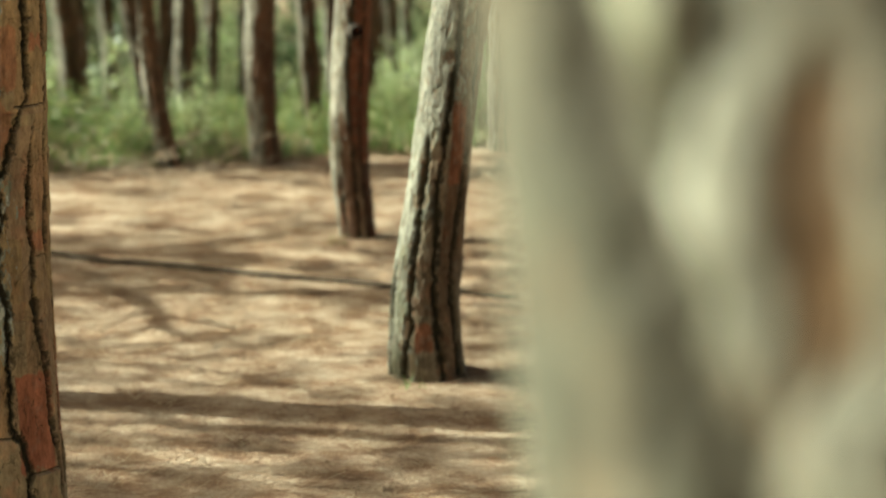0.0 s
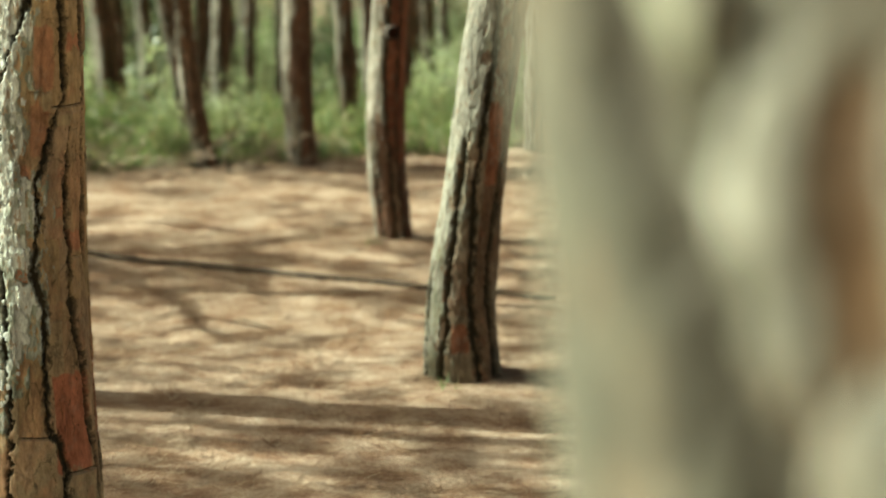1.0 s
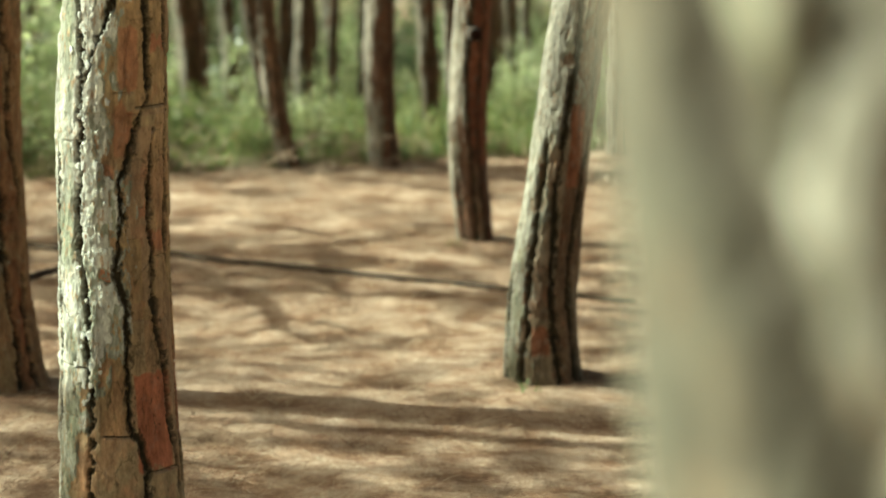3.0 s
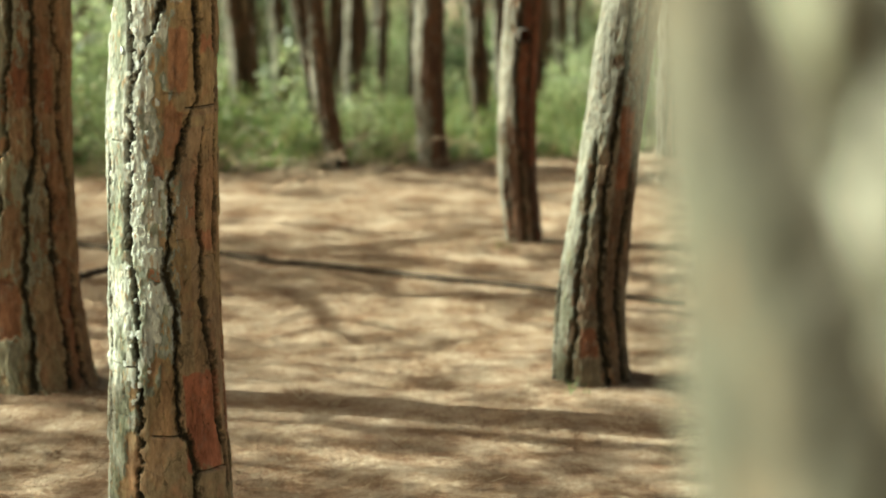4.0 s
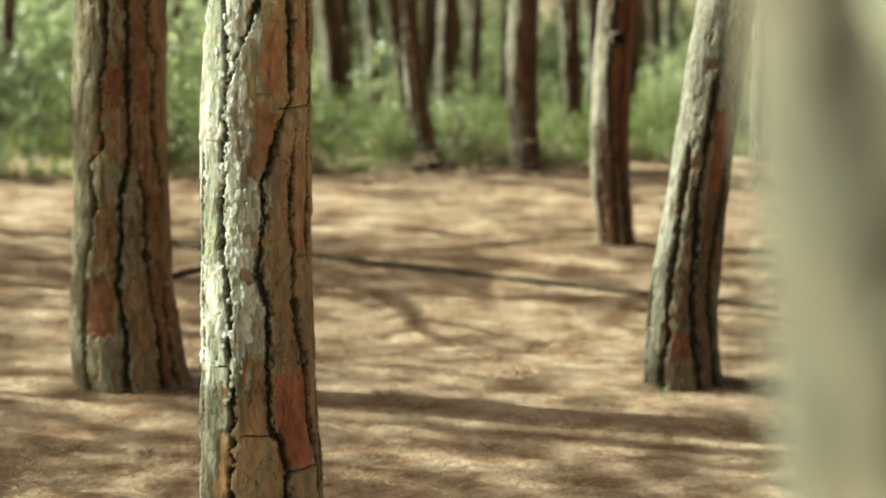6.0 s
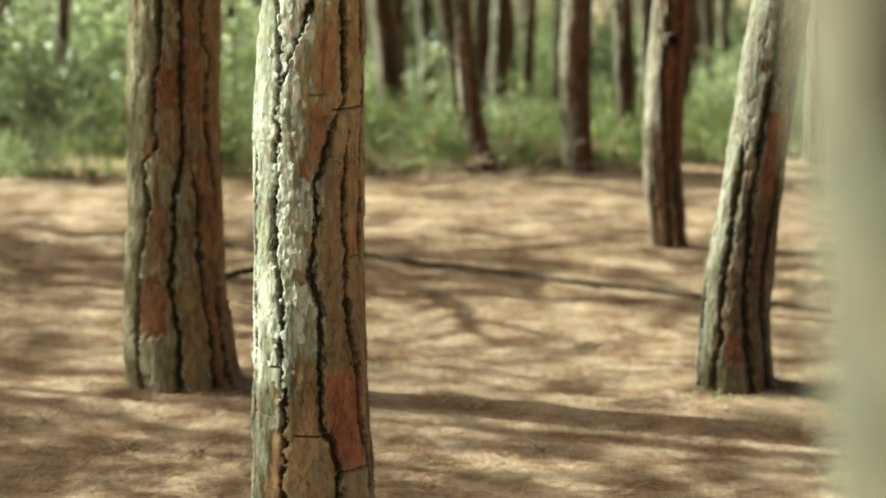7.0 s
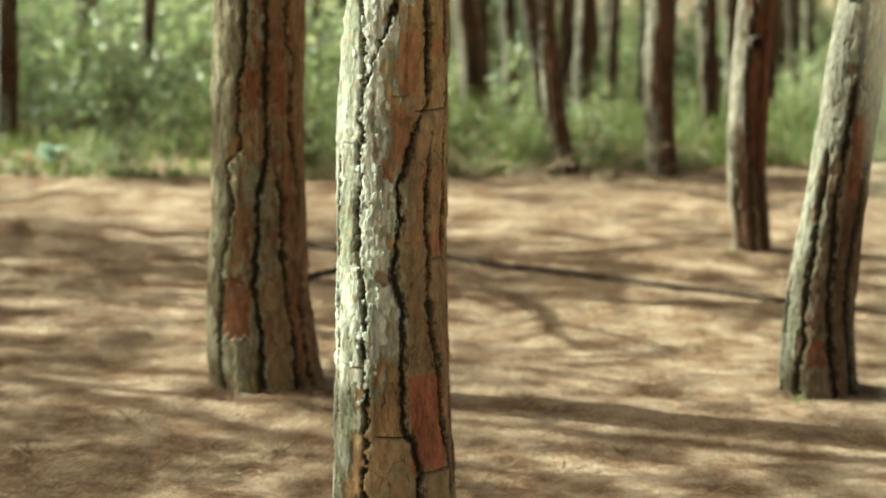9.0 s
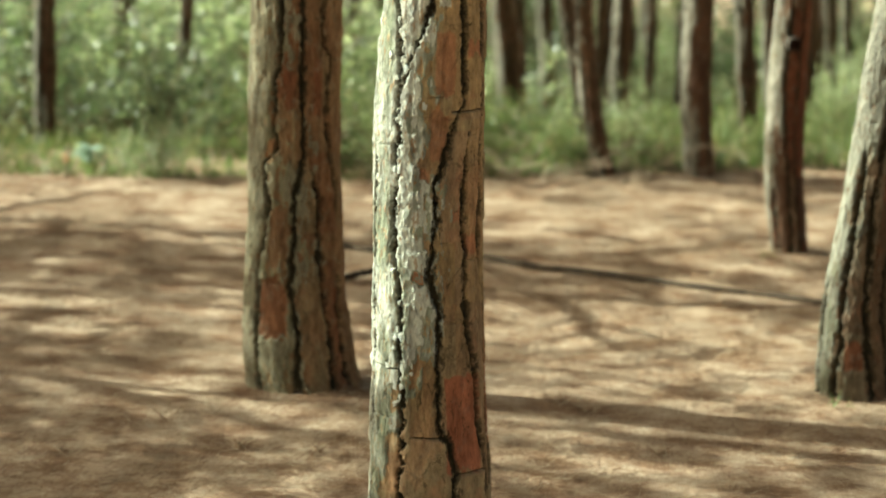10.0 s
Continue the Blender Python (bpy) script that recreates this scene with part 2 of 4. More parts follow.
def tube(points, radii, sides=7, cap=True):
    """A round rod along points: vertices and quads."""
    pts = np.asarray(points, float)
    tan = np.gradient(pts, axis=0)
    tan /= np.linalg.norm(tan, axis=1)[:, None] + 1e-9
    ref = np.where(np.abs(tan[:, 2:]) > 0.9, np.array([[1.0, 0, 0]]), np.array([[0, 0, 1.0]]))
    a = np.cross(tan, ref)
    a /= np.linalg.norm(a, axis=1)[:, None]
    b = np.cross(tan, a)
    th = np.linspace(0, 2 * math.pi, sides, endpoint=False)
    r = np.asarray(radii, float)[:, None, None]
    v = pts[:, None] + r * (np.cos(th)[None, :, None] * a[:, None] + np.sin(th)[None, :, None] * b[:, None])
    return v.reshape(-1, 3), grid_faces(sides, len(pts))


def join(parts):
    vs, fs, n = [], [], 0
    for v, f in parts:
        vs.append(v)
        fs.append(f + n)
        n += len(v)
    return np.concatenate(vs), np.concatenate(fs)


# ---- ground ----
def build_ground():
    near_x = np.arange(-4.0, 3.0, 0.035)
    near_y = np.arange(3.6, 12.0, 0.035)
    far = np.array([0.4, 1.0, 2.0, 4.0, 8.0, 16.0, 40.0, 120.0, 500.0, 2500.0])
    xs = np.concatenate([near_x[0] - far[::-1], near_x, near_x[-1] + far])
    ys = np.concatenate([near_y[0] - far[::-1], near_y, near_y[-1] + far])
    gx, gy = np.meshgrid(xs, ys)
    v = np.stack([gx, gy, ground_z(gx, gy)], -1).reshape(-1, 3)
    me = mesh_from("ground", v, grid_faces(len(xs), len(ys), False), litter, True)
    tagged(new("ground", me), "forest floor covered with brown dry pine needles", "forest floor", kind="structure")


build_ground()


def needle_litter(name, count, x0, x1, y0, y1, length, width, seed, label):
    rng = np.random.default_rng(seed)
    x, y = rng.uniform(x0, x1, count), y0 + (y1 - y0) * rng.uniform(0, 1, count) ** 1.3
    keep = (y < edge_line(x) + 0.25) & (fbm(x * 3, y * 3, 0.0, 21) + 0.25 * rng.uniform(-1, 1, count) > 0.38)
    x, y = x[keep], y[keep]
    n = len(x)
    th, ln = rng.uniform(0, 2 * math.pi, n), length * rng.uniform(0.5, 1.15, n)
    d = np.stack([np.cos(th), np.sin(th)], -1)
    side = np.stack([-d[:, 1], d[:, 0]], -1)
    lift, tip = rng.uniform(0.001, 0.010, n), rng.uniform(0.0, 0.016, n) * (rng.uniform(0, 1, n) < 0.45)
    bend = rng.uniform(-0.07, 0.07, n) * ln
    w = width * rng.uniform(0.7, 1.4, n)
    rows = []
    for k, (s, ww) in enumerate(((-0.5, 1.0), (0.0, 1.0), (0.5, 0.4))):
        c = np.stack([x, y], -1) + d * (s * ln)[:, None] + side * (bend * (0.25 - s * s) * 2)[:, None]
        z = ground_z(c[:, 0], c[:, 1]) + lift + (tip if k == 2 else tip * 0.35 if k == 1 else 0)
        for sg in (-0.5, 0.5):
            q = c + side * (sg * ww * w)[:, None]
            rows.append(np.column_stack([q, z + (0.4 * w if sg > 0 else 0)]))
    v = np.stack(rows, 1).reshape(-1, 3)
    b = (np.arange(n) * 6)[:, None]
    f = np.concatenate([b + np.array([[0, 1, 3, 2]]), b + np.array([[2, 3, 5, 4]])])
    tagged(new(name, mesh_from(name, v, f, needle_mat)), label, "pine needles", kind="stuff")


needle_litter("dry_needles", 230000, -2.9, 1.7, 4.7, 9.9, 0.046, 0.0009, 4, "loose layer of dry straw-coloured pine needles on the ground")

# ---- trees ----
# run of the cracks on three trunks: place across the face (-1 to 1) and height
PALE_PINE = {
    "lines": [
        [(-0.80, 1.13), (-0.69, 1.08), (-0.59, 0.99), (-0.59, 0.91), (-0.55, 0.84), (-0.61, 0.74), (-0.66, 0.67), (-0.62, 0.61), (-0.51, 0.55), (-0.48, 0.49), (-0.52, 0.41), (-0.48, 0.33), (-0.48, 0.24), (-0.53, 0.14)],
        [(-0.05, 1.13), (-0.13, 1.07), (-0.42, 1.01), (-0.55, 0.93), (-0.59, 0.89)],
        [(0.53, 1.13), (0.62, 1.06), (0.63, 0.91), (0.44, 0.88), (0.27, 0.80), (0.11, 0.76), (0.16, 0.69), (0.06, 0.62), (0.05, 0.57), (0.19, 0.50), (0.19, 0.43), (0.16, 0.33), (0.19, 0.27), (0.37, 0.22), (0.45, 0.18), (0.42, 0.14)],
        [(0.75, 0.88), (0.68, 0.81), (0.63, 0.71), (0.67, 0.62), (0.65, 0.52), (0.74, 0.46), (0.84, 0.37), (0.85, 0.27), (0.93, 0.22), (0.94, 0.14)],
        [(0.90, 1.13), (0.96, 0.99), (0.95, 0.88), (0.93, 0.81), (0.92, 0.62), (0.93, 0.52)],
        [(-0.94, 0.86), (-0.96, 0.57), (-0.96, 0.46), (-0.97, 0.37), (-0.97, 0.24), (-0.97, 0.14)],
    ],
    "cross": [
        (-0.31, 0.19, 0.255, 1.0), (0.48, 0.92, 0.178, 1.0), (-0.95, -0.51, 0.388, 0.8), (-0.95, -0.66, 0.289, 0.4), (0.22, 0.49, 0.644, 0.5), (0.68, 0.95, 0.606, 0.5),
        (0.40, 0.97, 0.900, 0.8), (-0.37, -0.05, 0.558, 0.6), (0.01, 0.39, 0.930, 0.5), (0.22, 0.68, 0.486, 0.3), (-0.89, -0.55, 0.831, 0.5),
    ],
    "inner": [(0.28, 0.88, 0.18, 0.38), (-0.28, -0.05, 0.56, 0.59, 0.55), (0.67, 0.92, 0.61, 0.66, 0.7), (0.45, 0.62, 0.69, 0.72, 0.6), (0.48, 0.62, 0.76, 0.78, 0.5), (0.68, 0.95, 1.01, 1.04, 0.7), (-0.19, 0.01, 0.76, 0.78, 0.6), (0.05, 0.45, 0.93, 1.06, 0.55), (0.0, 0.35, 0.80, 0.90, 0.5)],
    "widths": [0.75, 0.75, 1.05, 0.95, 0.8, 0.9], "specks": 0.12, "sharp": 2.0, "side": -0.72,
    "lichen_lit": [(0.1, -0.75), (0.30, -0.65), (0.37, -0.45), (0.44, -0.10), (0.52, 0.04), (0.72, 0.08), (0.80, -0.12), (0.9, -0.12), (1.0, -0.06), (1.13, 0.0)],
}
STOUT_PINE = {
    "lines": [
        [(-0.39, 1.0), (-0.35, 0.85), (-0.46, 0.75), (-0.41, 0.59), (-0.68, 0.55), (-0.55, 0.46), (-0.63, 0.36), (-0.76, 0.29), (-0.76, 0.18), (-0.77, -0.1)],
        [(0.13, 1.0), (0.17, 0.88), (0.16, 0.74), (0.22, 0.58), (-0.03, 0.46), (-0.02, 0.36), (-0.11, 0.25), (0.0, 0.16), (0.02, 0.11), (-0.15, -0.1)],
        [(0.62, 1.0), (0.61, 0.86), (0.80, 0.83), (0.69, 0.68), (0.77, 0.58), (0.89, 0.48), (0.89, 0.38)],
        [(0.22, 0.58), (0.34, 0.56), (0.55, 0.46), (0.52, 0.33), (0.56, 0.21), (0.62, 0.10), (0.51, -0.1)],
        [(0.86, 0.30), (0.84, 0.14), (0.80, -0.1)],
    ],
    "cross": [(-0.55, -0.05, 0.25, 0.5), (0.0, 0.5, 0.10, 0.6), (-0.4, 0.15, 0.72, 0.3)],
    "specks": 0.9, "strong": 0.75,
    "inner": [(-0.70, -0.16, 0.11, 0.25), (-0.25, 0.05, 0.70, 0.80), (0.40, 0.58, 0.68, 0.82), (0.74, 0.82, 0.06, 0.24)],
    "lichen_lit": [(0.0, -0.95), (0.3, -0.85), (0.6, -0.6), (0.8, -0.7), (1.0, -0.9)],
}
GREY_PINE = {
    "lines": [
        [(-0.53, 0.66), (-0.49, 0.49), (-0.47, 0.39), (-0.53, 0.29), (-0.43, 0.21), (-0.38, 0.11), (-0.56, 0.06), (-0.58, -0.1)],
        [(-0.01, 1.0), (0.04, 0.91), (0.17, 0.82), (0.11, 0.73), (0.03, 0.63), (-0.04, 0.51), (0.16, 0.33), (0.19, 0.26), (0.33, 0.16), (0.42, 0.07), (0.36, -0.1)],
        [(0.90, 0.66), (0.80, 0.49), (0.70, 0.33), (0.76, 0.23), (0.86, 0.13), (0.84, -0.1)],
        [(0.60, 1.0), (0.80, 0.83), (0.90, 0.66)],
        [(-0.94, 0.29), (-0.95, 0.21), (-0.95, -0.1)],
    ],
    "cross": [(-0.5, 0.2, 0.70, 0.4), (-0.4, 0.3, 0.155, 0.4)],
    "inner": [(-0.25, 0.25, 0.07, 0.14), (0.25, 0.7, 0.50, 0.72)],
    # pale widens above 0.6, painting in the sunlit upper trunk
    "lichen_lit": [(0.0, -0.9), (0.35, -0.75), (0.58, -0.6), (0.66, -0.2), (0.75, -0.02), (1.0, 0.0)],
}
SLIM_PINE = {
    "lines": [[(-0.10, 0.85), (-0.15, 0.60), (0.05, 0.40), (0.20, 0.20), (0.10, -0.1)], [(0.62, 0.85), (0.55, 0.5), (0.60, 0.2), (0.66, -0.1)], [(-0.66, 0.25), (-0.6, 0.1), (-0.5, -0.1)]],
    "cross": [(-0.1, 0.6, 0.34, 0.4)],
    "inner": [(0.0, 0.55, 0.30, 0.80), (0.60, 0.95, 0.25, 0.85)],
    # pale left strip paints the side that the sun strikes
    "lichen_lit": [(0.0, -0.9), (0.15, -0.8), (0.25, -0.55), (0.45, -0.3), (0.85, -0.5)],
}
CLOSE_PINE = {
    "lines": [
        [(-0.56, 1.62), (-0.53, 1.47), (-0.54, 1.44), (-0.485, 1.40), (-0.41, 1.37), (-0.38, 1.35), (-0.33, 1.32), (-0.27, 1.29), (-0.22, 1.25), (-0.20, 1.20)],
        [(-0.18, 1.52), (-0.205, 1.44), (-0.23, 1.43), (-0.29, 1.40), (-0.36, 1.374)],
        [(0.30, 1.62), (0.38, 1.40), (0.36, 1.20)],
    ],
    "widths": [1.0, 0.6, 0.8], "strong": 0.8, "specks": 0.0,
    "cross": [],
    "inner": [(-0.06, 0.15, 1.31, 1.43, 0.85)],
    # painted paler past this limit, where the sun only grazes the trunk
    "lichen_lit": [(1.1, -0.12), (1.25, -0.24), (1.35, -0.40), (1.44, -0.50), (1.6, -0.54)], "beyond": True,
}


def run_lines(rng, zs, rm, count, seed):
    """Upright cracks round a trunk, wandering, some running together higher up. Angles by height."""
    gap = 2 * math.pi / count
    pos = []
    for k in range(count):
        w = (vnoise(zs * 3.1, k * 7.7, 0.3, seed) - 0.5) * 0.75 + (vnoise(zs * 11, k * 5.1, 0.7, seed + 1) - 0.5) * 0.35
        pos.append(-math.pi + (k + 0.5 + rng.uniform(-0.2, 0.2)) * gap + w * gap)
    for k in range(0, count - 1):
        if rng.uniform() < 0.45:
            zm, up = rng.uniform(zs[0], zs[-1]), rng.uniform() < 0.5
            f = step(zm, zm + 0.16, zs) if up else 1 - step(zm - 0.16, zm, zs)
            pos[k] = pos[k] * (1 - f) + pos[k + 1] * f
    return pos


def trunk_mesh(name, base, rows, height, seed, nu, nv, mat, plate=(0.055, 0.22), crack=0.006, depth=0.012, pale=0.3, red=0.3, guides=None, detail_top=1.35, lean=0.0, lump=0.05, flat=1.0):
    """A trunk with displaced bark plates. rows: height, sideways, away and radius; angle 0 faces the eye's station."""
    rng = np.random.default_rng(seed)
    rows = np.array(rows, float)
    bx, by = base
    dist = math.hypot(bx, by)
    to_eye, right = np.array([-bx, -by]) / dist, np.array([by, -bx]) / dist
    zlow = rows[0, 0]
    zs = np.concatenate([np.linspace(zlow - 0.12, detail_top, nv), np.linspace(detail_top + 0.06, height, 18)])
    slope = (rows[-1, 1:3] - rows[-2, 1:3]) / max(rows[-1, 0] - rows[-2, 0], 0.05)
    top = [(height, *(rows[-1, 1:3] + slope * 0.35 * (height - rows[-1, 0]) + lean), rows[-1, 3] * 0.25)]
    mid = [(rows[-1, 0] + 0.5, *(rows[-1, 1:3] + slope * 0.45), rows[-1, 3] * 0.97)]
    ctl = np.concatenate([[(zlow - 0.15, rows[0, 1], rows[0, 2], rows[0, 3] * 1.04)], rows, mid, top])
    path = [np.interp(zs, ctl[:, 0], ctl[:, k]) for k in (1, 2, 3)]
    ker = np.array([1, 2, 3, 2, 1]) / 9.0
    for k in range(3):
        p = path[k]
        for _ in range(max(2, nv // 60)):
            p = np.convolve(np.pad(p, 2, mode="edge"), ker, "valid")
        path[k] = p
    # finer on the side that faces the open floor
    th = np.linspace(-1, 1, nu, endpoint=False)
    th = np.where(np.abs(th) < 0.74, th * 1.75 / 0.74, np.sign(th) * (1.75 + (np.abs(th) - 0.74) / 0.26 * (math.pi - 1.75))) if nu > 100 else th * math.pi
    T, Z = np.meshgrid(th, zs)
    R = np.repeat(path[2][:, None], nu, 1)
    rm = float(np.median(rows[:, 3]))
    ct, st = np.cos(T), np.sin(T)
    wob = fbm(ct * rm * 12, st * rm * 12, Z * 7, seed, 3) - 0.5
    wob2 = fbm(ct * rm * 60, st * rm * 60, Z * 48, seed + 9, 4) - 0.5
    tiny = fbm(ct * rm * 210, st * rm * 210, Z * 150, seed + 19, 3) - 0.5
    S = T + (0.010 * wob + 0.024 * wob2 + 0.016 * tiny) / rm
    # the guides' heights hold in the plane of the axis; the bark faces the eye a radius nearer
    zaxis, gz = zs, float(ground_z(bx, by))
    zs = EYE - (EYE - zs - gz) / (1 - rm / dist) - gz if guides else zs
    Z = np.repeat(zs[:, None], nu, 1)
    lines = run_lines(rng, zs, rm, max(6, int(round(2 * math.pi * rm / plate[0]))), seed)
    e, cnt = np.full(T.shape, 9.0), np.zeros(T.shape)
    for pos in lines:
        d = np.abs((S - pos[:, None] + math.pi) % (2 * math.pi) - math.pi) * rm
        e, cnt = np.minimum(e, d), cnt + (S > pos[:, None])
    if guides:
        zmax = max(p[1] for ln in guides["lines"] for p in ln)
        front = (np.abs(T) < 1.38) & (Z < zmax)
        ef, cf = np.full(T.shape, 9.0), np.zeros(T.shape)
        for no, line in enumerate(guides["lines"]):
            thin = guides["widths"][no] if "widths" in guides else 1.0
            ln = np.array(line)[::-1]
            pos = np.arcsin(np.clip(np.interp(zs, ln[:, 1], ln[:, 0]), -0.97, 0.97))[:, None]
            on = ((zs > ln[0, 1]) & (zs < ln[-1, 1] + 0.005))[:, None]
            end = np.ones(len(zs))
            if ln[-1, 1] < zmax - 0.02:
                end = end * (0.12 + 0.88 * step(0.0, 0.09, ln[-1, 1] - zs))
            if ln[0, 1] > 0.2:
                end = end * (0.12 + 0.88 * step(0.0, 0.09, zs - ln[0, 1]))
            thin = thin * end[:, None]
            ef = np.minimum(ef, np.where(on | ((ln[0, 1] < 0.2) & (zs < 0.2))[:, None], np.abs(S - pos) * rm / thin, 9.0))
            cf = cf + np.where(on, S > pos, 0.5)
        e, cnt = np.where(front, ef, e), np.where(front, np.floor(cf * 2) + 40, cnt)
    wide = crack * (0.30 + 1.5 * fbm(ct * 2, st * 2, Z * 9, seed + 4, 3) ** 1.3) * (0.55 + 0.9 * fbm(ct * rm * 40, st * rm * 40, Z * 55, seed + 7, 2))
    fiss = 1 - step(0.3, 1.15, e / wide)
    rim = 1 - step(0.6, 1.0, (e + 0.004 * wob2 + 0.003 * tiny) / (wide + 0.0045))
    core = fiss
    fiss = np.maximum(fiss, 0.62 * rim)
    # cracks across the plates
    r1 = np.abs(np.sin(cnt * 12.9898 + seed) * 4375.85) % 1.0
    length = plate[1] * (0.6 + 0.9 * r1)
    u = (Z + r1 * 3.1 + 0.010 * wob + 0.004 * wob2) / length
    seg = np.floor(u)
    far = np.minimum(u - seg, 1 - (u - seg)) * length
    strong = np.abs(np.sin(cnt * 7.13 + np.round(u) * 3.7 + seed) * 2137.3) % 1.0
    cross = (1 - step(0.0006, 0.0030, far)) * (strong > 0.45) * (0.4 + 0.6 * strong)
    if guides:
        cg, sg = np.zeros(T.shape), np.zeros(T.shape)
        for s0, s1, zc, wt in guides["cross"]:
            inside = step(math.asin(s0) - 0.03, math.asin(s0) + 0.03, T) * (1 - step(math.asin(s1) - 0.03, math.asin(s1) + 0.03, T))
            off = np.abs(Z - zc - 0.006 * wob - 0.003 * wob2)
            cg = np.maximum(cg, inside * (1 - step(0.0004, 0.0020, off)) * wt)
            sg = sg + inside * (Z > zc)
        cross, seg = np.where(front, cg, cross), np.where(front, np.round(sg), seg)
    zguide, zs = zs, zaxis
    Z = np.repeat(zs[:, None], nu, 1)
    idv = np.abs(np.sin(cnt * 12.9898 + seg * 4.37 + seed) * 437.585) % 1.0
    fiss, core = np.maximum(fiss, cross), np.maximum(core, cross)
    vein = np.abs(fbm(ct * rm * 34 + 3, st * rm * 34, Z * 9, seed + 91, 3) - 0.5)
    fiss = np.maximum(fiss, 0.6 * (1 - step(0.003, 0.014, vein)) * step(0.45, 0.6, fbm(ct * rm * 9, st * rm * 9, Z * 5, seed + 95, 2)))
    body = step(0.0, 0.012, e)
    red_m = step(0.60 - 0.12 * red, 0.66 - 0.12 * red, fbm(ct * rm * 22, st * rm * 22, Z * 9, seed + 31, 4)) * red
    crust = fbm(ct * rm * 70, st * rm * 70, Z * 32, seed + 61, 4)
    # more pale to the left, painting a sunlit side on the trunks
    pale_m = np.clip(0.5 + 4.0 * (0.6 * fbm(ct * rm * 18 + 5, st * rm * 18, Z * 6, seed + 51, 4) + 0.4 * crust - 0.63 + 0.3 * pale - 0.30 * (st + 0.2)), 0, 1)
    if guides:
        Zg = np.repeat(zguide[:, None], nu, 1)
        # limits of the lichen and of the sunlit sides painted along with it
        li = np.array(guides["lichen_lit"])
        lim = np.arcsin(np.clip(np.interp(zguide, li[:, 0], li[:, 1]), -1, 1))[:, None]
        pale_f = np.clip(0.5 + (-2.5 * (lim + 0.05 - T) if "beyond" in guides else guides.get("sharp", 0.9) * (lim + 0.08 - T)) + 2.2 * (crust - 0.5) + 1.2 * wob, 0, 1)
        if "side" in guides:    # flank painted less pale than the front, to cancel the sun's falloff
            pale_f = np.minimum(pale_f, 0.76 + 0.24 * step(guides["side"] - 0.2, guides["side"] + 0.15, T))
        rf = np.zeros(T.shape)
        for s0, s1, z0, z1, *bare in guides["inner"]:
            jx, jz = (0.016 * wob + 0.010 * wob2) / rm, 0.05 * wob2 + 0.03 * wob
            rf = np.maximum(rf, step(math.asin(s0) - 0.02, math.asin(s0) + 0.03, T + jx) * (1 - step(math.asin(s1) - 0.03, math.asin(s1) + 0.02, T + jx)) * step(z0 - 0.004, z0 + 0.004, Zg + jz) * (1 - step(z1 - 0.004, z1 + 0.004, Zg + jz)) * (bare[0] if bare else 1.0))
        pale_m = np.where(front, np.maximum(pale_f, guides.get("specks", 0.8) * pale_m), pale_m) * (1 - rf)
        red_m = np.where(front, np.maximum(rf * guides.get("strong", 1.0), 0.35 * red_m), red_m)
    flake = np.floor((0.65 * fbm(ct * rm * 38, st * rm * 38, Z * 16, seed + 81, 4) + 0.35 * crust) * 9) / 9.0
    relief = -depth * (0.8 * core + 0.2 * fiss) - 0.22 * depth * (1 - body) + 0.6 * depth * (flake - 0.5) + 0.004 * (idv - 0.5) + 0.0028 * wob2 + 0.0030 * tiny + lump * rm * wob
    relief = relief - 0.0025 * np.clip(red_m, 0, 1) + 0.0022 * step(0.4, 0.6, pale_m)
    relief = relief - np.percentile(relief, 72)
    fade = (zs < detail_top + 0.6)[:, None]
    rad = R + np.where(fade, relief, 0.01 * wob)
    px = path[0][:, None] + rad * (flat * ct * to_eye[0] + st * right[0])
    py = path[1][:, None] + rad * (flat * ct * to_eye[1] + st * right[1])
    me = mesh_from(name, np.stack([px, py, Z], -1).reshape(-1, 3), grid_faces(nu, len(zs)), mat, True)
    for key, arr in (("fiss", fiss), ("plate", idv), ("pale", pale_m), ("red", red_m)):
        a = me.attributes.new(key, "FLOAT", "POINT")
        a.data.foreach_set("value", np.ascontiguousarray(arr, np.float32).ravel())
    return me, (path[0][-1], path[1][-1])


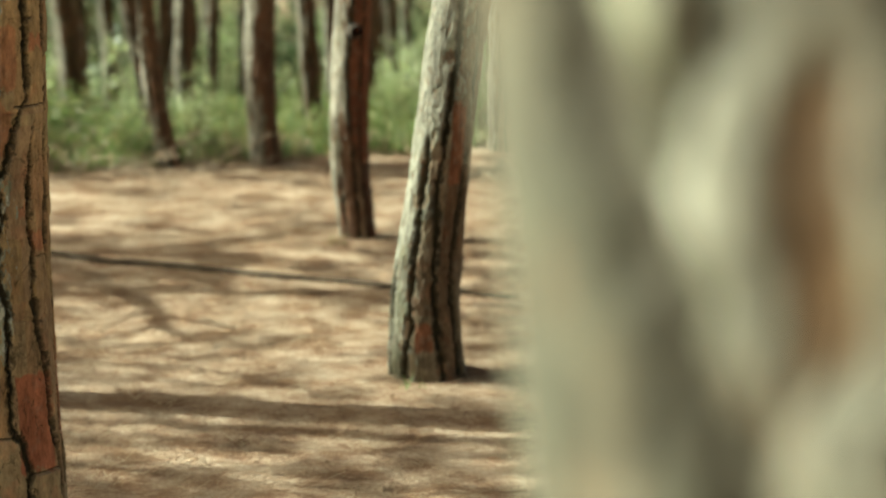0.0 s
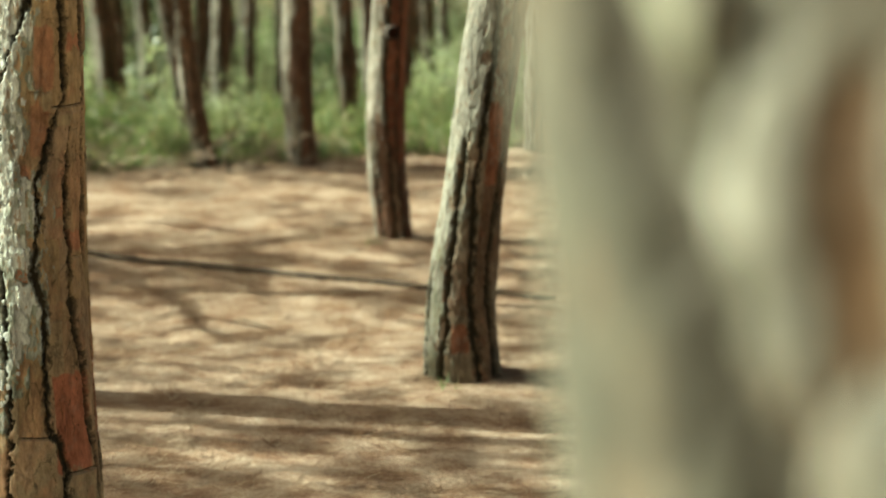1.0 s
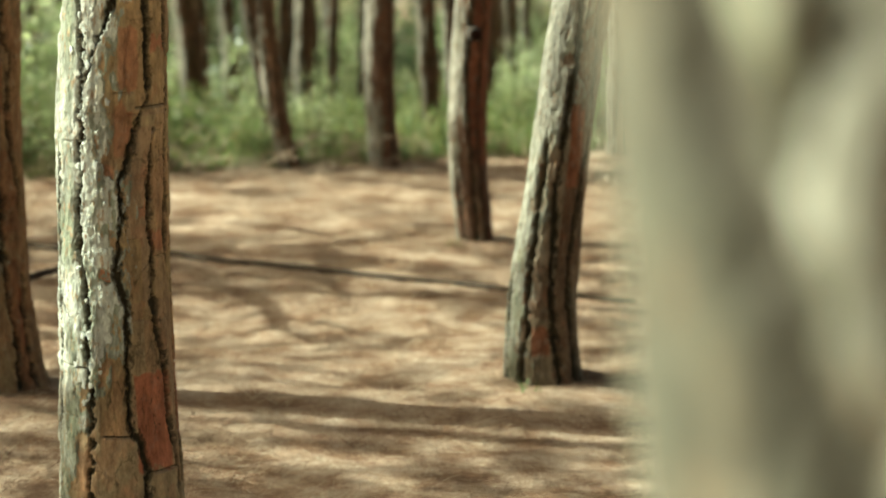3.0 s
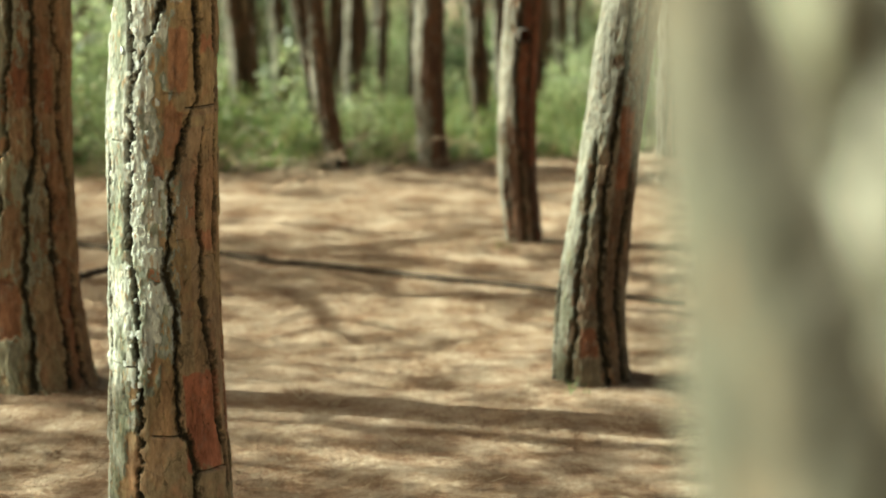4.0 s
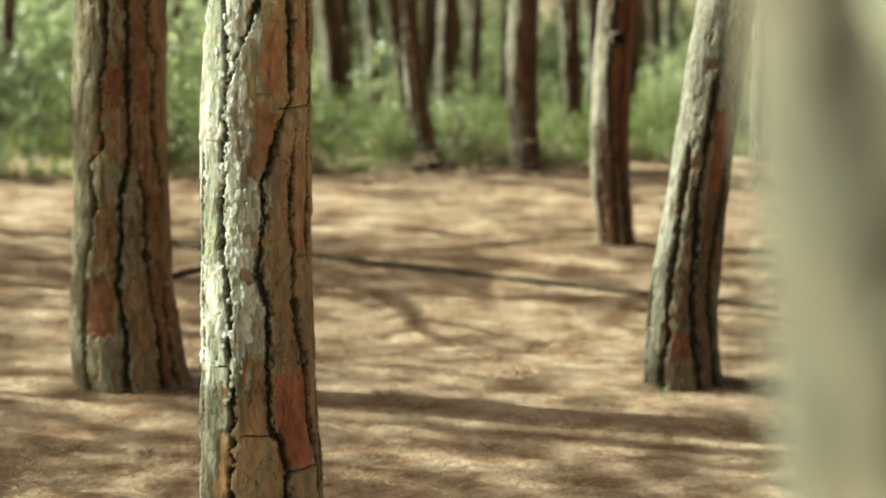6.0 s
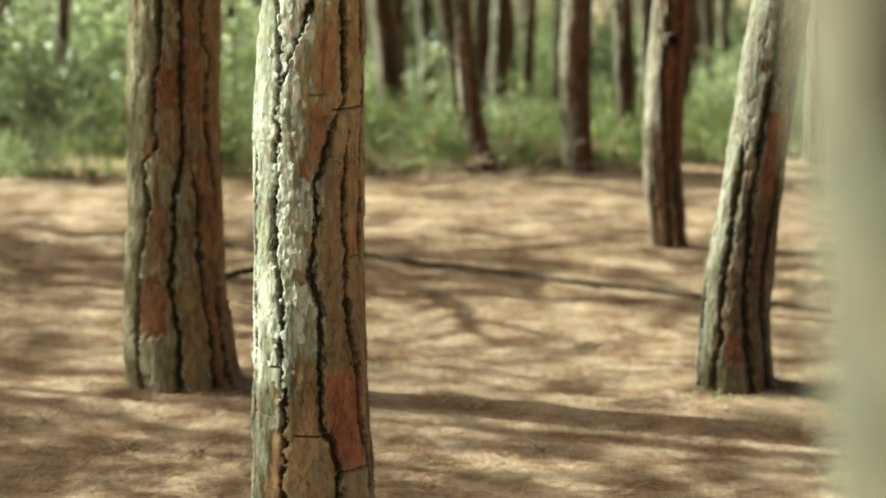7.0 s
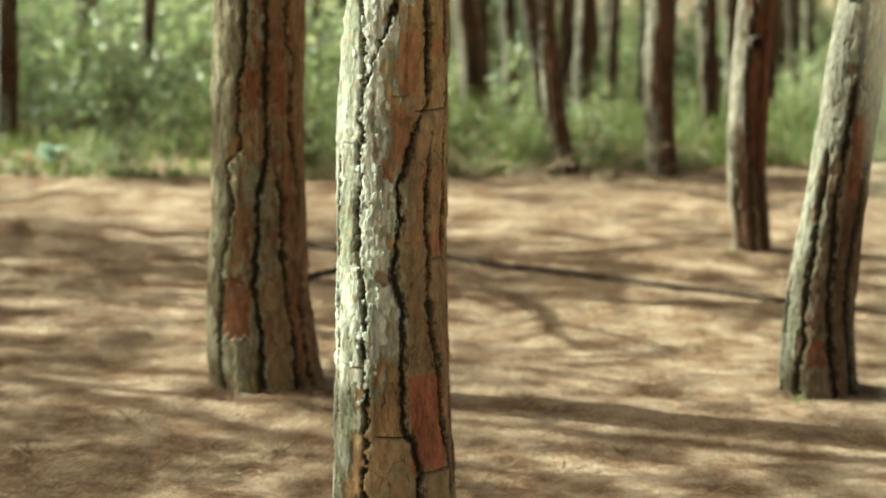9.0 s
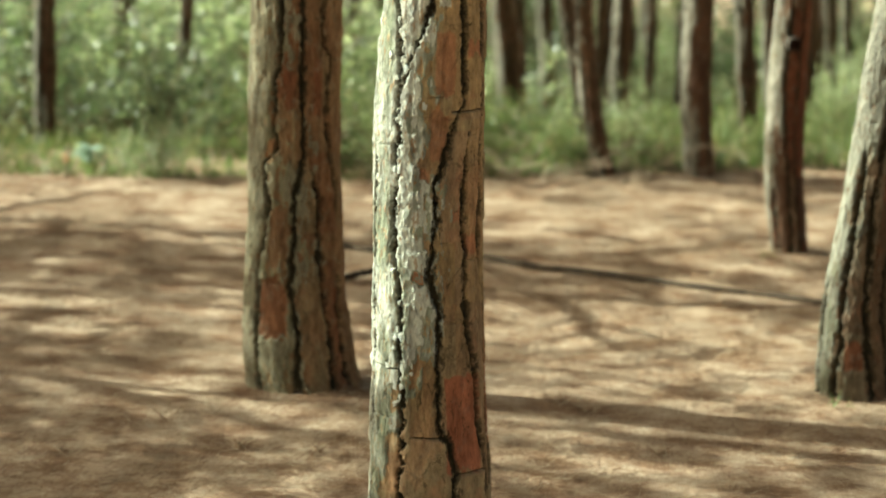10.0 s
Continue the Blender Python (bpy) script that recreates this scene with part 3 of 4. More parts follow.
def needle_mesh(seed, centre, spread, tufts, blades=8, length=0.075, width=0.0145):
    """Tufts of long green needles along the shoots of one crown."""
    rng = np.random.default_rng(seed)
    n = tufts
    # clumps of shoots at branch ends
    k = max(4, n // 7)
    ang, rr = rng.uniform(0, 2 * math.pi, k), np.sqrt(rng.uniform(0.05, 1, k))
    hh = rng.uniform(-1, 1, k)
    taper = np.sqrt(np.clip(1 - 0.75 * np.clip(hh, 0, 1) ** 2, 0.1, 1))
    cl = np.stack([rr * taper * np.cos(ang) * spread[0], rr * taper * np.sin(ang) * spread[0], hh * spread[1]], -1)
    turn = ang + rng.normal(0, 0.6, k)
    way = np.stack([np.cos(turn), np.sin(turn), rng.uniform(-0.1, 0.5, k)], -1)
    pick = rng.integers(0, k, n)
    t = cl[pick] + way[pick] * rng.uniform(-0.20, 0.20, (n, 1)) + rng.normal(0, 1, (n, 3)) * np.array([0.035, 0.035, 0.025])
    d = rng.normal(0, 1, (n, blades, 3))
    d[..., 2] += 0.5
    d /= np.linalg.norm(d, axis=-1)[..., None]
    s = np.cross(d, rng.normal(0, 1, (n, blades, 3)))
    s /= np.linalg.norm(s, axis=-1)[..., None]
    ln = length * rng.uniform(0.7, 1.2, (n, blades, 1))
    c = t[:, None] + np.array(centre)
    w = width * 0.5
    v = np.stack([c - s * w, c + s * w, c + d * ln + s * w * 0.5, c + d * ln - s * w * 0.5], 2).reshape(-1, 3)
    return mesh_from("crown", v, np.arange(len(v)).reshape(-1, 4), green_needle)


def limb_mesh(seed, reach):
    rng = np.random.default_rng(seed)
    s = np.linspace(0, 1, 9)
    main = np.stack([s * reach, 0.12 * np.sin(3 * s + seed) * s, 0.55 * reach * s ** 1.3 + 0.05 * np.sin(6 * s)], -1)
    parts = [tube(main, 0.042 * (1 - s) + 0.008, 6)]
    for k in range(5):
        i = 3 + k
        side = 1 if k % 2 else -1
        u = np.linspace(0, 1, 5)
        p = main[i] + np.stack([u * 0.3, side * u * 0.45, u * 0.12 + 0.04 * u * rng.uniform(-1, 1)], -1)
        parts.append(tube(p, 0.018 * (1 - u) + 0.005, 4))
    return mesh_from("limb", *join(parts), limb_mat, True)


CROWNS = [needle_mesh(100 + i, (0, 0, 0), (1.15 + 0.12 * i, 0.75), 730, width=0.017) for i in range(4)]
# unseen, oversized crown, added to keep overhead sky light off the floor
SHADE_CANOPY = needle_mesh(130, (0, 0, 0), (2.6, 0.7), 2800, width=0.04)
LIGHT_CROWN = needle_mesh(120, (0, 0, 0), (1.2, 0.75), 170, width=0.02)
BOUGH_SHAPES = [limb_mesh(40 + i, 1.0 + 0.15 * i) for i in range(3)]


def pine(base, rows, height, seed, nu, nv, mat, label, lean=0.0, **kw):
    """A pine: an Empty at its foot with a trunk, limbs and a crown."""
    bx, by = base
    root = new("pine_tree")
    root.location = (bx, by, float(ground_z(bx, by)))
    tagged(root, label, "tree", "pines of the wood")
    gz = root.location.z
    rows = [(z - gz, a, b, r) for z, a, b, r in rows]
    me, tip = trunk_mesh("trunk", base, rows, height, seed, nu, nv, mat, lean=lean, **kw)
    child("trunk", me, root)
    add_crown(root, tip, height, seed, seed < 100)
    return root


def add_crown(root, tip, height, seed, wide=False):
    rng = random.Random(seed)
    for i in range(7):
        li = child("limb", BOUGH_SHAPES[(seed + i) % 3], root)
        h = height - 3.1 + 0.38 * i
        f = h / height
        li.matrix_basis = pose(tip[0] * f, tip[1] * f, h, 0, -8 + rng.uniform(-12, 12), 137.5 * i + 40 * seed)
    cr = child("crown", SHADE_CANOPY if wide else CROWNS[seed % 4] if seed < 200 else LIGHT_CROWN, root)
    cr.matrix_basis = pose(tip[0], tip[1], height - 1.0, 0, 0, 61 * seed)


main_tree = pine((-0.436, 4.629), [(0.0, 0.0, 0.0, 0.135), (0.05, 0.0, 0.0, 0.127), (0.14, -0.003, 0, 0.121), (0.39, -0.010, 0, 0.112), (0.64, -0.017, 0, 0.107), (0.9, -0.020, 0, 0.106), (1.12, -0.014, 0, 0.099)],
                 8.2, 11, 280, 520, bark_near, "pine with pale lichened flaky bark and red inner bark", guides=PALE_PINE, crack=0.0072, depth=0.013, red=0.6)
pine((-0.899, 6.025), [(0.0, 0.0, 0.0, 0.154), (0.04, -0.011, 0, 0.146), (0.20, -0.027, 0, 0.133), (0.40, -0.031, 0, 0.122), (0.69, -0.034, 0, 0.116), (0.98, -0.031, 0, 0.112)],
     8.6, 23, 220, 330, bark_brown, "stout pine with deeply furrowed brown bark and flared foot", guides=STOUT_PINE, plate=(0.075, 0.26), crack=0.0085, depth=0.022, pale=0.5, red=0.6, flat=0.72)
pine((0.516, 6.205), [(0.0, 0.0, 0.0, 0.108), (0.017, -0.006, 0, 0.103), (0.11, -0.015, 0, 0.095), (0.22, -0.017, 0, 0.089), (0.34, -0.004, 0, 0.084), (0.505, 0.011, 0, 0.079), (0.67, 0.027, 0, 0.077), (0.79, 0.038, 0, 0.078), (0.97, 0.062, 0, 0.077)],
     7.6, 37, 190, 300, bark_grey, "slender leaning pine with grey furrowed bark", guides=GREY_PINE, plate=(0.06, 0.42), crack=0.0102, depth=0.016, pale=0.3, red=0.5)
slim = pine((0.4195, 8.066), [(0.0, 0.0, 0.0, 0.066), (0.05, -0.006, 0, 0.064), (0.2, -0.027, 0, 0.063), (0.39, -0.037, 0, 0.065), (0.58, -0.034, 0, 0.063), (0.8, -0.026, 0, 0.061)],
     7.2, 41, 120, 180, bark_far, "slim pine with reddish bark and dark branch knot", guides=SLIM_PINE, plate=(0.05, 0.25), crack=0.005, depth=0.009, pale=0.2, red=0.7)
pine((0.1335, 9.65), [(0.0, 0.0, 0.0, 0.065), (0.05, -0.006, 0, 0.063), (0.2, -0.025, 0, 0.063), (0.43, -0.032, 0, 0.062), (0.65, -0.033, 0, 0.061)],
     7.4, 53, 90, 110, bark_far, "slim pine with dark bark at the clearing's edge", pale=0.45, red=0.2, lump=0.35)
pine((-0.244, 9.555), [(0.0, 0.0, 0.0, 0.050), (0.03, -0.012, 0, 0.046), (0.21, -0.052, 0, 0.042), (0.43, -0.087, 0, 0.041), (0.65, -0.103, 0, 0.037)],
     6.8, 59, 80, 100, bark_far, "thin bent pine at the clearing's edge", pale=0.45, red=0.2, lump=0.35)



def branch_stub(parent, x, y, z):
    """The dead end of a branch, broken off close to the bark."""
    u = np.linspace(0, 1, 6)
    p = np.stack([x + 0.006 * u, y + 0.03 - 0.062 * u, z + 0.006 * u], -1)
    child("branch_stub", mesh_from("branch_stub", *tube(p, np.array([0.030, 0.028, 0.027, 0.024, 0.023, 0.019]), 9), hollow_mat, True), parent, "dark hollow branch stub")


branch_stub(next(c for c in slim.children if c.name.startswith("trunk")), -0.030, -0.068, 0.695)


def bark_flakes(tree, base, count, seed):
    """Loose scales of pale bark standing a little off the trunk's face."""
    rng = np.random.default_rng(seed)
    trunk = next(c for c in tree.children if c.name.startswith("trunk"))
    d = math.hypot(*base)
    to_eye, right = np.array([-base[0] / d, -base[1] / d, 0]), np.array([base[1] / d, -base[0] / d, 0])
    up = np.array([0, 0, 1.0])
    for k in range(count):
        z = rng.uniform(0.34, 1.10)
        ang = float(np.interp(z, [0.3, 0.5, 0.75, 0.85, 1.1], [-0.45, -0.05, 0.05, -0.2, -0.1])) + rng.normal(-0.32, 0.16)
        r = float(np.interp(z, [0.14, 0.39, 0.64, 0.9, 1.12], [0.121, 0.112, 0.107, 0.106, 0.099])) + 0.0005
        dx = float(np.interp(z, [0.14, 0.64, 0.9, 1.12], [-0.003, -0.017, -0.020, -0.014]))
        n = math.cos(ang) * to_eye + math.sin(ang) * right
        side = np.cross(up, n)
        m = int(rng.integers(7, 11))
        a = np.linspace(0, 2 * math.pi, m, endpoint=False) + rng.uniform(-0.25, 0.25, m)
        w, h = rng.uniform(0.0025, 0.006), rng.uniform(0.004, 0.011)
        q = rng.uniform(0.40, 1.30, m)
        ring = (np.cos(a) * q * w)[:, None] * side + (np.sin(a) * q * h)[:, None] * up
        c = n * r + up * z + np.array([dx, 0, 0])
        lift = rng.uniform(0.0006, 0.0020)
        v = np.concatenate([c + ring - n * 0.003, c + ring * 0.92 + n * lift, [c + n * (lift + 0.0006)]])
        f = [[i, (i + 1) % m, m + (i + 1) % m, m + i] for i in range(m)] + [[m + i, m + (i + 1) % m, 2 * m, 2 * m] for i in range(m)]
        me = bpy.data.meshes.new("bark_flake")
        me.from_pydata([tuple(p) for p in v], [], [tuple(dict.fromkeys(g)) for g in f])
        me.materials.append(flake_mat)
        child("bark_flake", me, trunk, "pale loose flake of bark" if k == 0 else "")


bark_flakes(main_tree, (-0.436, 4.629), 60, 6)

FAR_PINES = [   # foot, sideways drift a metre up, radius, palest share
    (-0.318, 10.095, -0.19, 0.036, 0.5), (0.356, 10.594, -0.09, 0.044, 0.7), (0.495, 11.589, -0.07, 0.036, 0.7), (1.132, 10.092, -0.025, 0.059, 0.6),
    (-0.760, 11.976, -0.085, 0.062, 0.35), (-0.615, 12.985, -0.08, 0.043, 0.3), (-0.207, 14.499, -0.09, 0.050, 0.4), (-0.179, 15.499, 0.01, 0.037, 0.4),
    (0.906, 14.472, -0.015, 0.037, 0.5), (1.073, 14.962, -0.03, 0.032, 0.5), (-2.675, 10.257, 0.0, 0.047, 0.5), (-2.844, 12.685, -0.01, 0.044, 0.45), (-3.026, 14.692, -0.02, 0.036, 0.3),
]
more = random.Random(44)
for k in range(20):
    yy = 10.9 + 5.5 * more.random() ** 1.4
    FAR_PINES.append((yy * (-0.30 + 0.50 * (k + more.uniform(-0.4, 0.4)) / 19), yy, more.uniform(-0.09, 0.05), more.uniform(0.03, 0.055), more.uniform(0.3, 0.7)))
for k in range(20):
    yy = 12.0 + 5.0 * more.random()
    FAR_PINES.append((yy * (-0.13 + 0.31 * (k + more.uniform(-0.45, 0.45)) / 19), yy, more.uniform(-0.10, 0.04), more.uniform(0.020, 0.042), more.uniform(0.3, 0.6)))
for i, (x, y, drift, r, pl) in enumerate(FAR_PINES):
    g = float(ground_z(x, y))
    pine((x, y), [(g, 0, 0, r * 1.12), (g + 0.12, drift * 0.12, 0, r * 1.03), (g + 0.6, drift * 0.6, 0, r), (g + 1.0, drift, 0, r * 0.96)], 6.6 + 0.13 * (i % 5), 200 + 7 * i, 40, 50, bark_far, "thin pine trunk rising from the green undergrowth", pale=pl * 0.6, red=0.2, plate=(0.045, 0.2), lump=0.45)

# the close trunk beside the lens
pine((0.426, 0.908), [(0.0, 0.0, 0.0, 0.172), (0.3, -0.038, 0.0, 0.160), (1.0, -0.126, 0, 0.152), (1.27, -0.160, 0, 0.150), (1.37, -0.174, 0, 0.150), (1.47, -0.185, 0, 0.150), (1.9, -0.225, 0, 0.147)],
     7.5, 71, 140, 200, bark_close, "leaning pine with pale furrowed bark close by", detail_top=2.0, guides=CLOSE_PINE, plate=(0.07, 0.5), crack=0.029, depth=0.010, pale=0.5, red=0.3)


STAND_SEED = 240
# spots cleared, and unseen pines added, to shape light on floor and trunks
GAPS = [(-7.0, 12.9), (-8.7, 14.2), (-7.7, 15.1), (-5.9, 12.9), (-11.9, 10.0)]
EXTRA = [(-8.2, 11.0, 0.78), (-5.3, 8.1, 0.65), (-8.3, 5.95, 0.70)]


def stand_spots(seed):
    """Feet, tilts, turns and sizes of the pines round the open floor."""
    rng = random.Random(seed)
    spots = []
    for gx in range(-11, 4):
        for gy in range(-4, 14):
            x, y = gx * 1.35 + rng.uniform(-0.45, 0.45), gy * 1.35 + rng.uniform(-0.45, 0.45)
            rest = (rng.uniform(-2, 2), rng.uniform(-2, 2), rng.uniform(0, 360), rng.uniform(0.6, 0.88))
            skip, a = rng.random(), math.degrees(math.atan2(x, y))
            # the open floor before the camera stays clear
            if -18 < a < 18 and 0 < y < 17.5 or -4.4 < x < 0 and 4.0 < y < 10.6:
                continue
            if -6.9 < x < -4.8 and 8.9 < y < 10.1:   # a gap that lets the light reach the far edge
                continue
            if x > 2.5 or y > 9.9 and skip < (0.35 if -7.5 < x < -3.4 and 10.8 < y < 16.5 else 0.92) or skip < 0.06:
                continue
            x, y = x - 1.5, y + 0.7
            if y < 4.7:   # left bare so that sunlit ground lights the trunk faces
                continue
            if abs(math.degrees(math.atan2(x, y))) > 18:
                spots.append((x, y, *rest))
    # and on the side that lies away from the sun
    for gx in range(1, 4):
        for gy in range(-2, 6):
            x, y = gx * 3.0 + rng.uniform(-0.6, 0.6), gy * 3.0 + rng.uniform(-0.6, 0.6)
            if x > 2.5 and math.degrees(math.atan2(x, y)) > 21:
                spots.append((x, y, rng.uniform(-2, 2), rng.uniform(-2, 2), rng.uniform(0, 360), rng.uniform(0.65, 0.88)))
    # unseen pines added sunward, to shade the wood beyond the undergrowth
    for gx in range(-11, -3):
        for gy in range(10, 18):
            x, y = gx * 1.45 + rng.uniform(-0.5, 0.5), gy * 1.35 + rng.uniform(-0.5, 0.5)
            rest = (rng.uniform(-2, 2), rng.uniform(-2, 2), rng.uniform(0, 360), rng.uniform(0.7, 0.9))
            if rng.random() < (0.8 if y < 17 else 0.4) or abs(math.degrees(math.atan2(x, y))) < 18:
                continue
            spots.append((x, y, *rest))
    spots = [p for p in spots if all(math.hypot(p[0] - x, p[1] - y) > 0.15 for x, y in GAPS)]
    return spots + [(x, y, 0.5, -0.5, 47.0 * n, k) for n, (x, y, k) in enumerate(EXTRA)]


def wood_around():
    """The unseen rest of the stand, added so that its crowns shade the floor."""
    me, tip = trunk_mesh("trunk", (0.0, 6.0), [(0, 0, 0, 0.085), (0.3, 0.0, 0, 0.068), (1.0, 0.02, 0, 0.062)], 7.6, 91, 22, 22, bark_far)
    spots = stand_spots(STAND_SEED)
    for sunward in (True, False):
        first = new("pine_tree")
        child("trunk", me, first)
        add_crown(first, tip, 7.6, 2 if sunward else 202)
        tagged(first, "unseen pine of the surrounding stand with a sparse needle crown", "tree", "pines of the wood")
        for n, (x, y, ax, ay, az, k) in enumerate([p for p in spots if (p[0] < 2.5) == sunward]):
            m = pose(x, y, float(ground_z(x, y)) - 0.05, ax, ay, az)
            ob = copy_thing(first, m) if n else first
            ob.matrix_basis = m
            ob.scale = (k, k, k)


wood_around()


# ---- undergrowth ----
def leaf_cloud(rng, centres, leaf, per):
    n = len(centres) * per
    c = np.repeat(centres, per, 0) + rng.normal(0, 0.034, (n, 3))
    d = rng.normal(0, 1, (n, 3))
    d[:, 2] = np.abs(d[:, 2]) * 0.6
    d /= np.linalg.norm(d, axis=1)[:, None]
    s = np.cross(d, rng.normal(0, 1, (n, 3)))
    s /= np.linalg.norm(s, axis=1)[:, None]
    nrm = np.cross(d, s)
    ln = leaf * rng.uniform(0.6, 1.3, (n, 1))
    w = ln * 0.24
    v = np.stack([c, c + d * ln * 0.5 - s * w + nrm * w * 0.35, c + d * ln, c + d * ln * 0.5 + s * w + nrm * w * 0.35], 1).reshape(-1, 3)
    return v, np.arange(len(v)).reshape(-1, 4)


def shrub(seed, height, width, leaf, mat, label):
    rng = np.random.default_rng(seed)
    root = new("shrub")
    tagged(root, label, "shrub", "undergrowth shrubs")
    stems, tips = [], []
    for k in range(13):
        a, lean_out = rng.uniform(0, 2 * math.pi), rng.uniform(0.1, 1.0)
        h = height * rng.uniform(0.55, 1.05) * (1.1 - 0.35 * lean_out)
        s = np.linspace(0, 1, 6)
        p = np.stack([np.cos(a) * width * lean_out * s ** 0.8 * 0.5, np.sin(a) * width * lean_out * s ** 0.8 * 0.5, h * s ** 0.9], -1) + rng.normal(0, 0.012, (6, 3)) * s[:, None]
        stems.append(tube(p, 0.007 * (1 - s) + 0.002, 5))
        for q in p[2:]:
            for _ in range(4):
                tips.append(q + rng.normal(0, 0.07, 3) * np.array([1, 1, 0.8]))
    tips = np.array(tips)
    tips[:, 2] = np.clip(tips[:, 2], 0.03, None)
    child("branchwork", mesh_from("branchwork", *join(stems), limb_mat, True), root)
    child("foliage", mesh_from("foliage", *leaf_cloud(rng, tips, leaf * 1.1, 8), mat), root)
    return root


def undergrowth():
    rng = random.Random(12)
    kinds = [
        shrub(301, 0.45, 0.75, 0.030, leaf_mat, "leafy green shrub in the undergrowth"),
        shrub(302, 0.75, 0.85, 0.036, leaf_mat, "taller leafy green shrub in the undergrowth"),
        shrub(303, 0.28, 0.70, 0.028, grass_mat, "low yellow-green shrub in the undergrowth"),
        shrub(304, 0.95, 0.90, 0.038, leaf_mat, "tall bright green shrub in the undergrowth"),
    ]
    used = set()
    for row in range(12):
        for k in range(-13, 10):
            x = k * 0.52 + rng.uniform(-0.2, 0.2)
            y = float(edge_line(x)) + 0.28 + row * 0.72 + rng.uniform(-0.22, 0.22)
            if abs(x / y) > 0.42 or rng.random() < 0.05 or abs(x + 0.261 * y) < 0.22 and y < 10.2:
                continue
            left = x < -0.12 * y
            if row == 0:
                w = (0, 2, 0) if left else (2, 2, 0)
            elif left:
                w = (0, 0, 2, 1) if row < 3 else (1, 3, 0)
            else:
                w = (2, 2, 0, 2, 0) if row < 4 else (0, 2, 0, 1) if row < 8 else (1, 0, 3)
            if not left and row > 4 and rng.random() < 0.12:
                continue
            i = w[int(rng.random() * len(w))]
            m = pose(x, y, float(ground_z(x, y)) - 0.01, 0, 0, rng.uniform(0, 360))
            if i not in used:
                kinds[i].matrix_basis = m
                used.add(i)
            else:
                ob = copy_thing(kinds[i], m)
                s = rng.uniform(0.4, 0.75) if left and row < 2 else rng.uniform(0.75, 1.2) if left else rng.uniform(0.45, 0.85) if row < 5 else rng.uniform(0.8, 1.3)
                ob.scale = (s, s, s)


undergrowth()


def grass():
    rng = np.random.default_rng(77)
    n = 32000
    x = rng.uniform(-4.5, 3.5, n)
    y = edge_line(x) + 0.02 + 8.0 * rng.uniform(0, 1, n) ** 1.7
    z = ground_z(x, y)
    d = np.stack([rng.normal(0, 0.35, n), rng.normal(0, 0.35, n), np.ones(n)], -1)
    h = rng.uniform(0.04, 0.20, n) * (0.6 + 0.4 * step(0.1, 1.0, y - edge_line(x))) * (0.5 + fbm(x * 1.3, y * 1.3, 0.0, 8)) * np.where(x < -0.12 * y, 0.5, 1.0)
    a = rng.uniform(0, math.pi, n)
    s = np.stack([np.cos(a), np.sin(a), np.zeros(n)], -1) * 0.004
    c = np.stack([x, y, z], -1)
    mid, top = c + d * (h * 0.55)[:, None], c + d * h[:, None] + np.stack([d[:, 0], d[:, 1], -0.15 * np.ones(n)], -1) * (h * 0.35)[:, None]
    v = np.stack([c - s, c + s, mid - s * 0.8, mid + s * 0.8, top - s * 0.15, top + s * 0.15], 1).reshape(-1, 3)
    b = (np.arange(n) * 6)[:, None]
    f = np.concatenate([b + np.array([[0, 1, 3, 2]]), b + np.array([[2, 3, 5, 4]])])
    tagged(new("grass", mesh_from("grass", v, f, grass_mat)), "thin green grass at the edge of the clearing", "grass", kind="stuff")


grass()


# ---- branches and small things on the floor ----
def fallen_branch(points, r0, r1, label, mat, sides=8):
    pts = np.array(points, float)
    s = np.linspace(0, 1, 40)
    u = np.linspace(0, 1, len(pts))
    xy = np.stack([np.interp(s, u, pts[:, 0]), np.interp(s, u, pts[:, 1])], -1)
    xy[:, 1] += 0.02 * np.sin(s * 9) + 0.008 * np.sin(s * 31)
    r = r0 + (r1 - r0) * s
    z = ground_z(xy[:, 0], xy[:, 1]) + r * 0.7 + pts[0][2] * (1 - s) + pts[-1][2] * s
    ob = new("fallen_branch", mesh_from("fallen_branch", *tube(np.column_stack([xy, z]), r * (1 + 0.15 * np.sin(s * 47)), sides), mat, True))
    return tagged(ob, label, "branch")


fallen_branch([(-1.30, 7.93, 0), (-0.56, 7.68, 0), (0.0, 7.45, 0), (0.47, 7.23, 0), (0.86, 7.11, 0)], 0.014, 0.009, "long thin dark fallen branch lying on the needles", branch_mat)
fallen_branch([(-0.98, 7.28, 0.0), (-0.88, 7.40, 0.03), (-0.78, 7.52, 0.05)], 0.012, 0.007, "short crooked dead stick beside the stout pine", branch_mat)

for ends in ([(0.93, 9.37, 0), (1.09, 9.57, 0.02)], [(0.97, 9.51, 0.01), (1.04, 9.35, 0)]):
    fallen_branch(ends, 0.009, 0.005, "pale bleached stick lying at the clearing's edge", twig_mat)


def sapling():
    base = (1.0, 8.18)
    root = new("sapling")
    root.location = (*base, float(ground_z(*base)))
    tagged(root, "thin pale leaning sapling stem", "sapling")
    u = np.linspace(0, 1, 14)
    p = np.stack([0.11 * u + 0.012 * np.sin(7 * u), 0.02 * u, -0.05 + 1.25 * u], -1)
    child("stem", mesh_from("stem", *tube(p, 0.012 - 0.006 * u, 7), twig_mat, True), root)
    for k in range(6):
        i, a = 5 + k, 2.1 * k
        q = p[i] + np.linspace(0, 1, 5)[:, None] * np.array([0.12 * math.cos(a), 0.12 * math.sin(a), 0.09])
        child("side_shoot", mesh_from("side_shoot", *tube(q, np.linspace(0.004, 0.0015, 5), 5), twig_mat, True), root)


sapling()


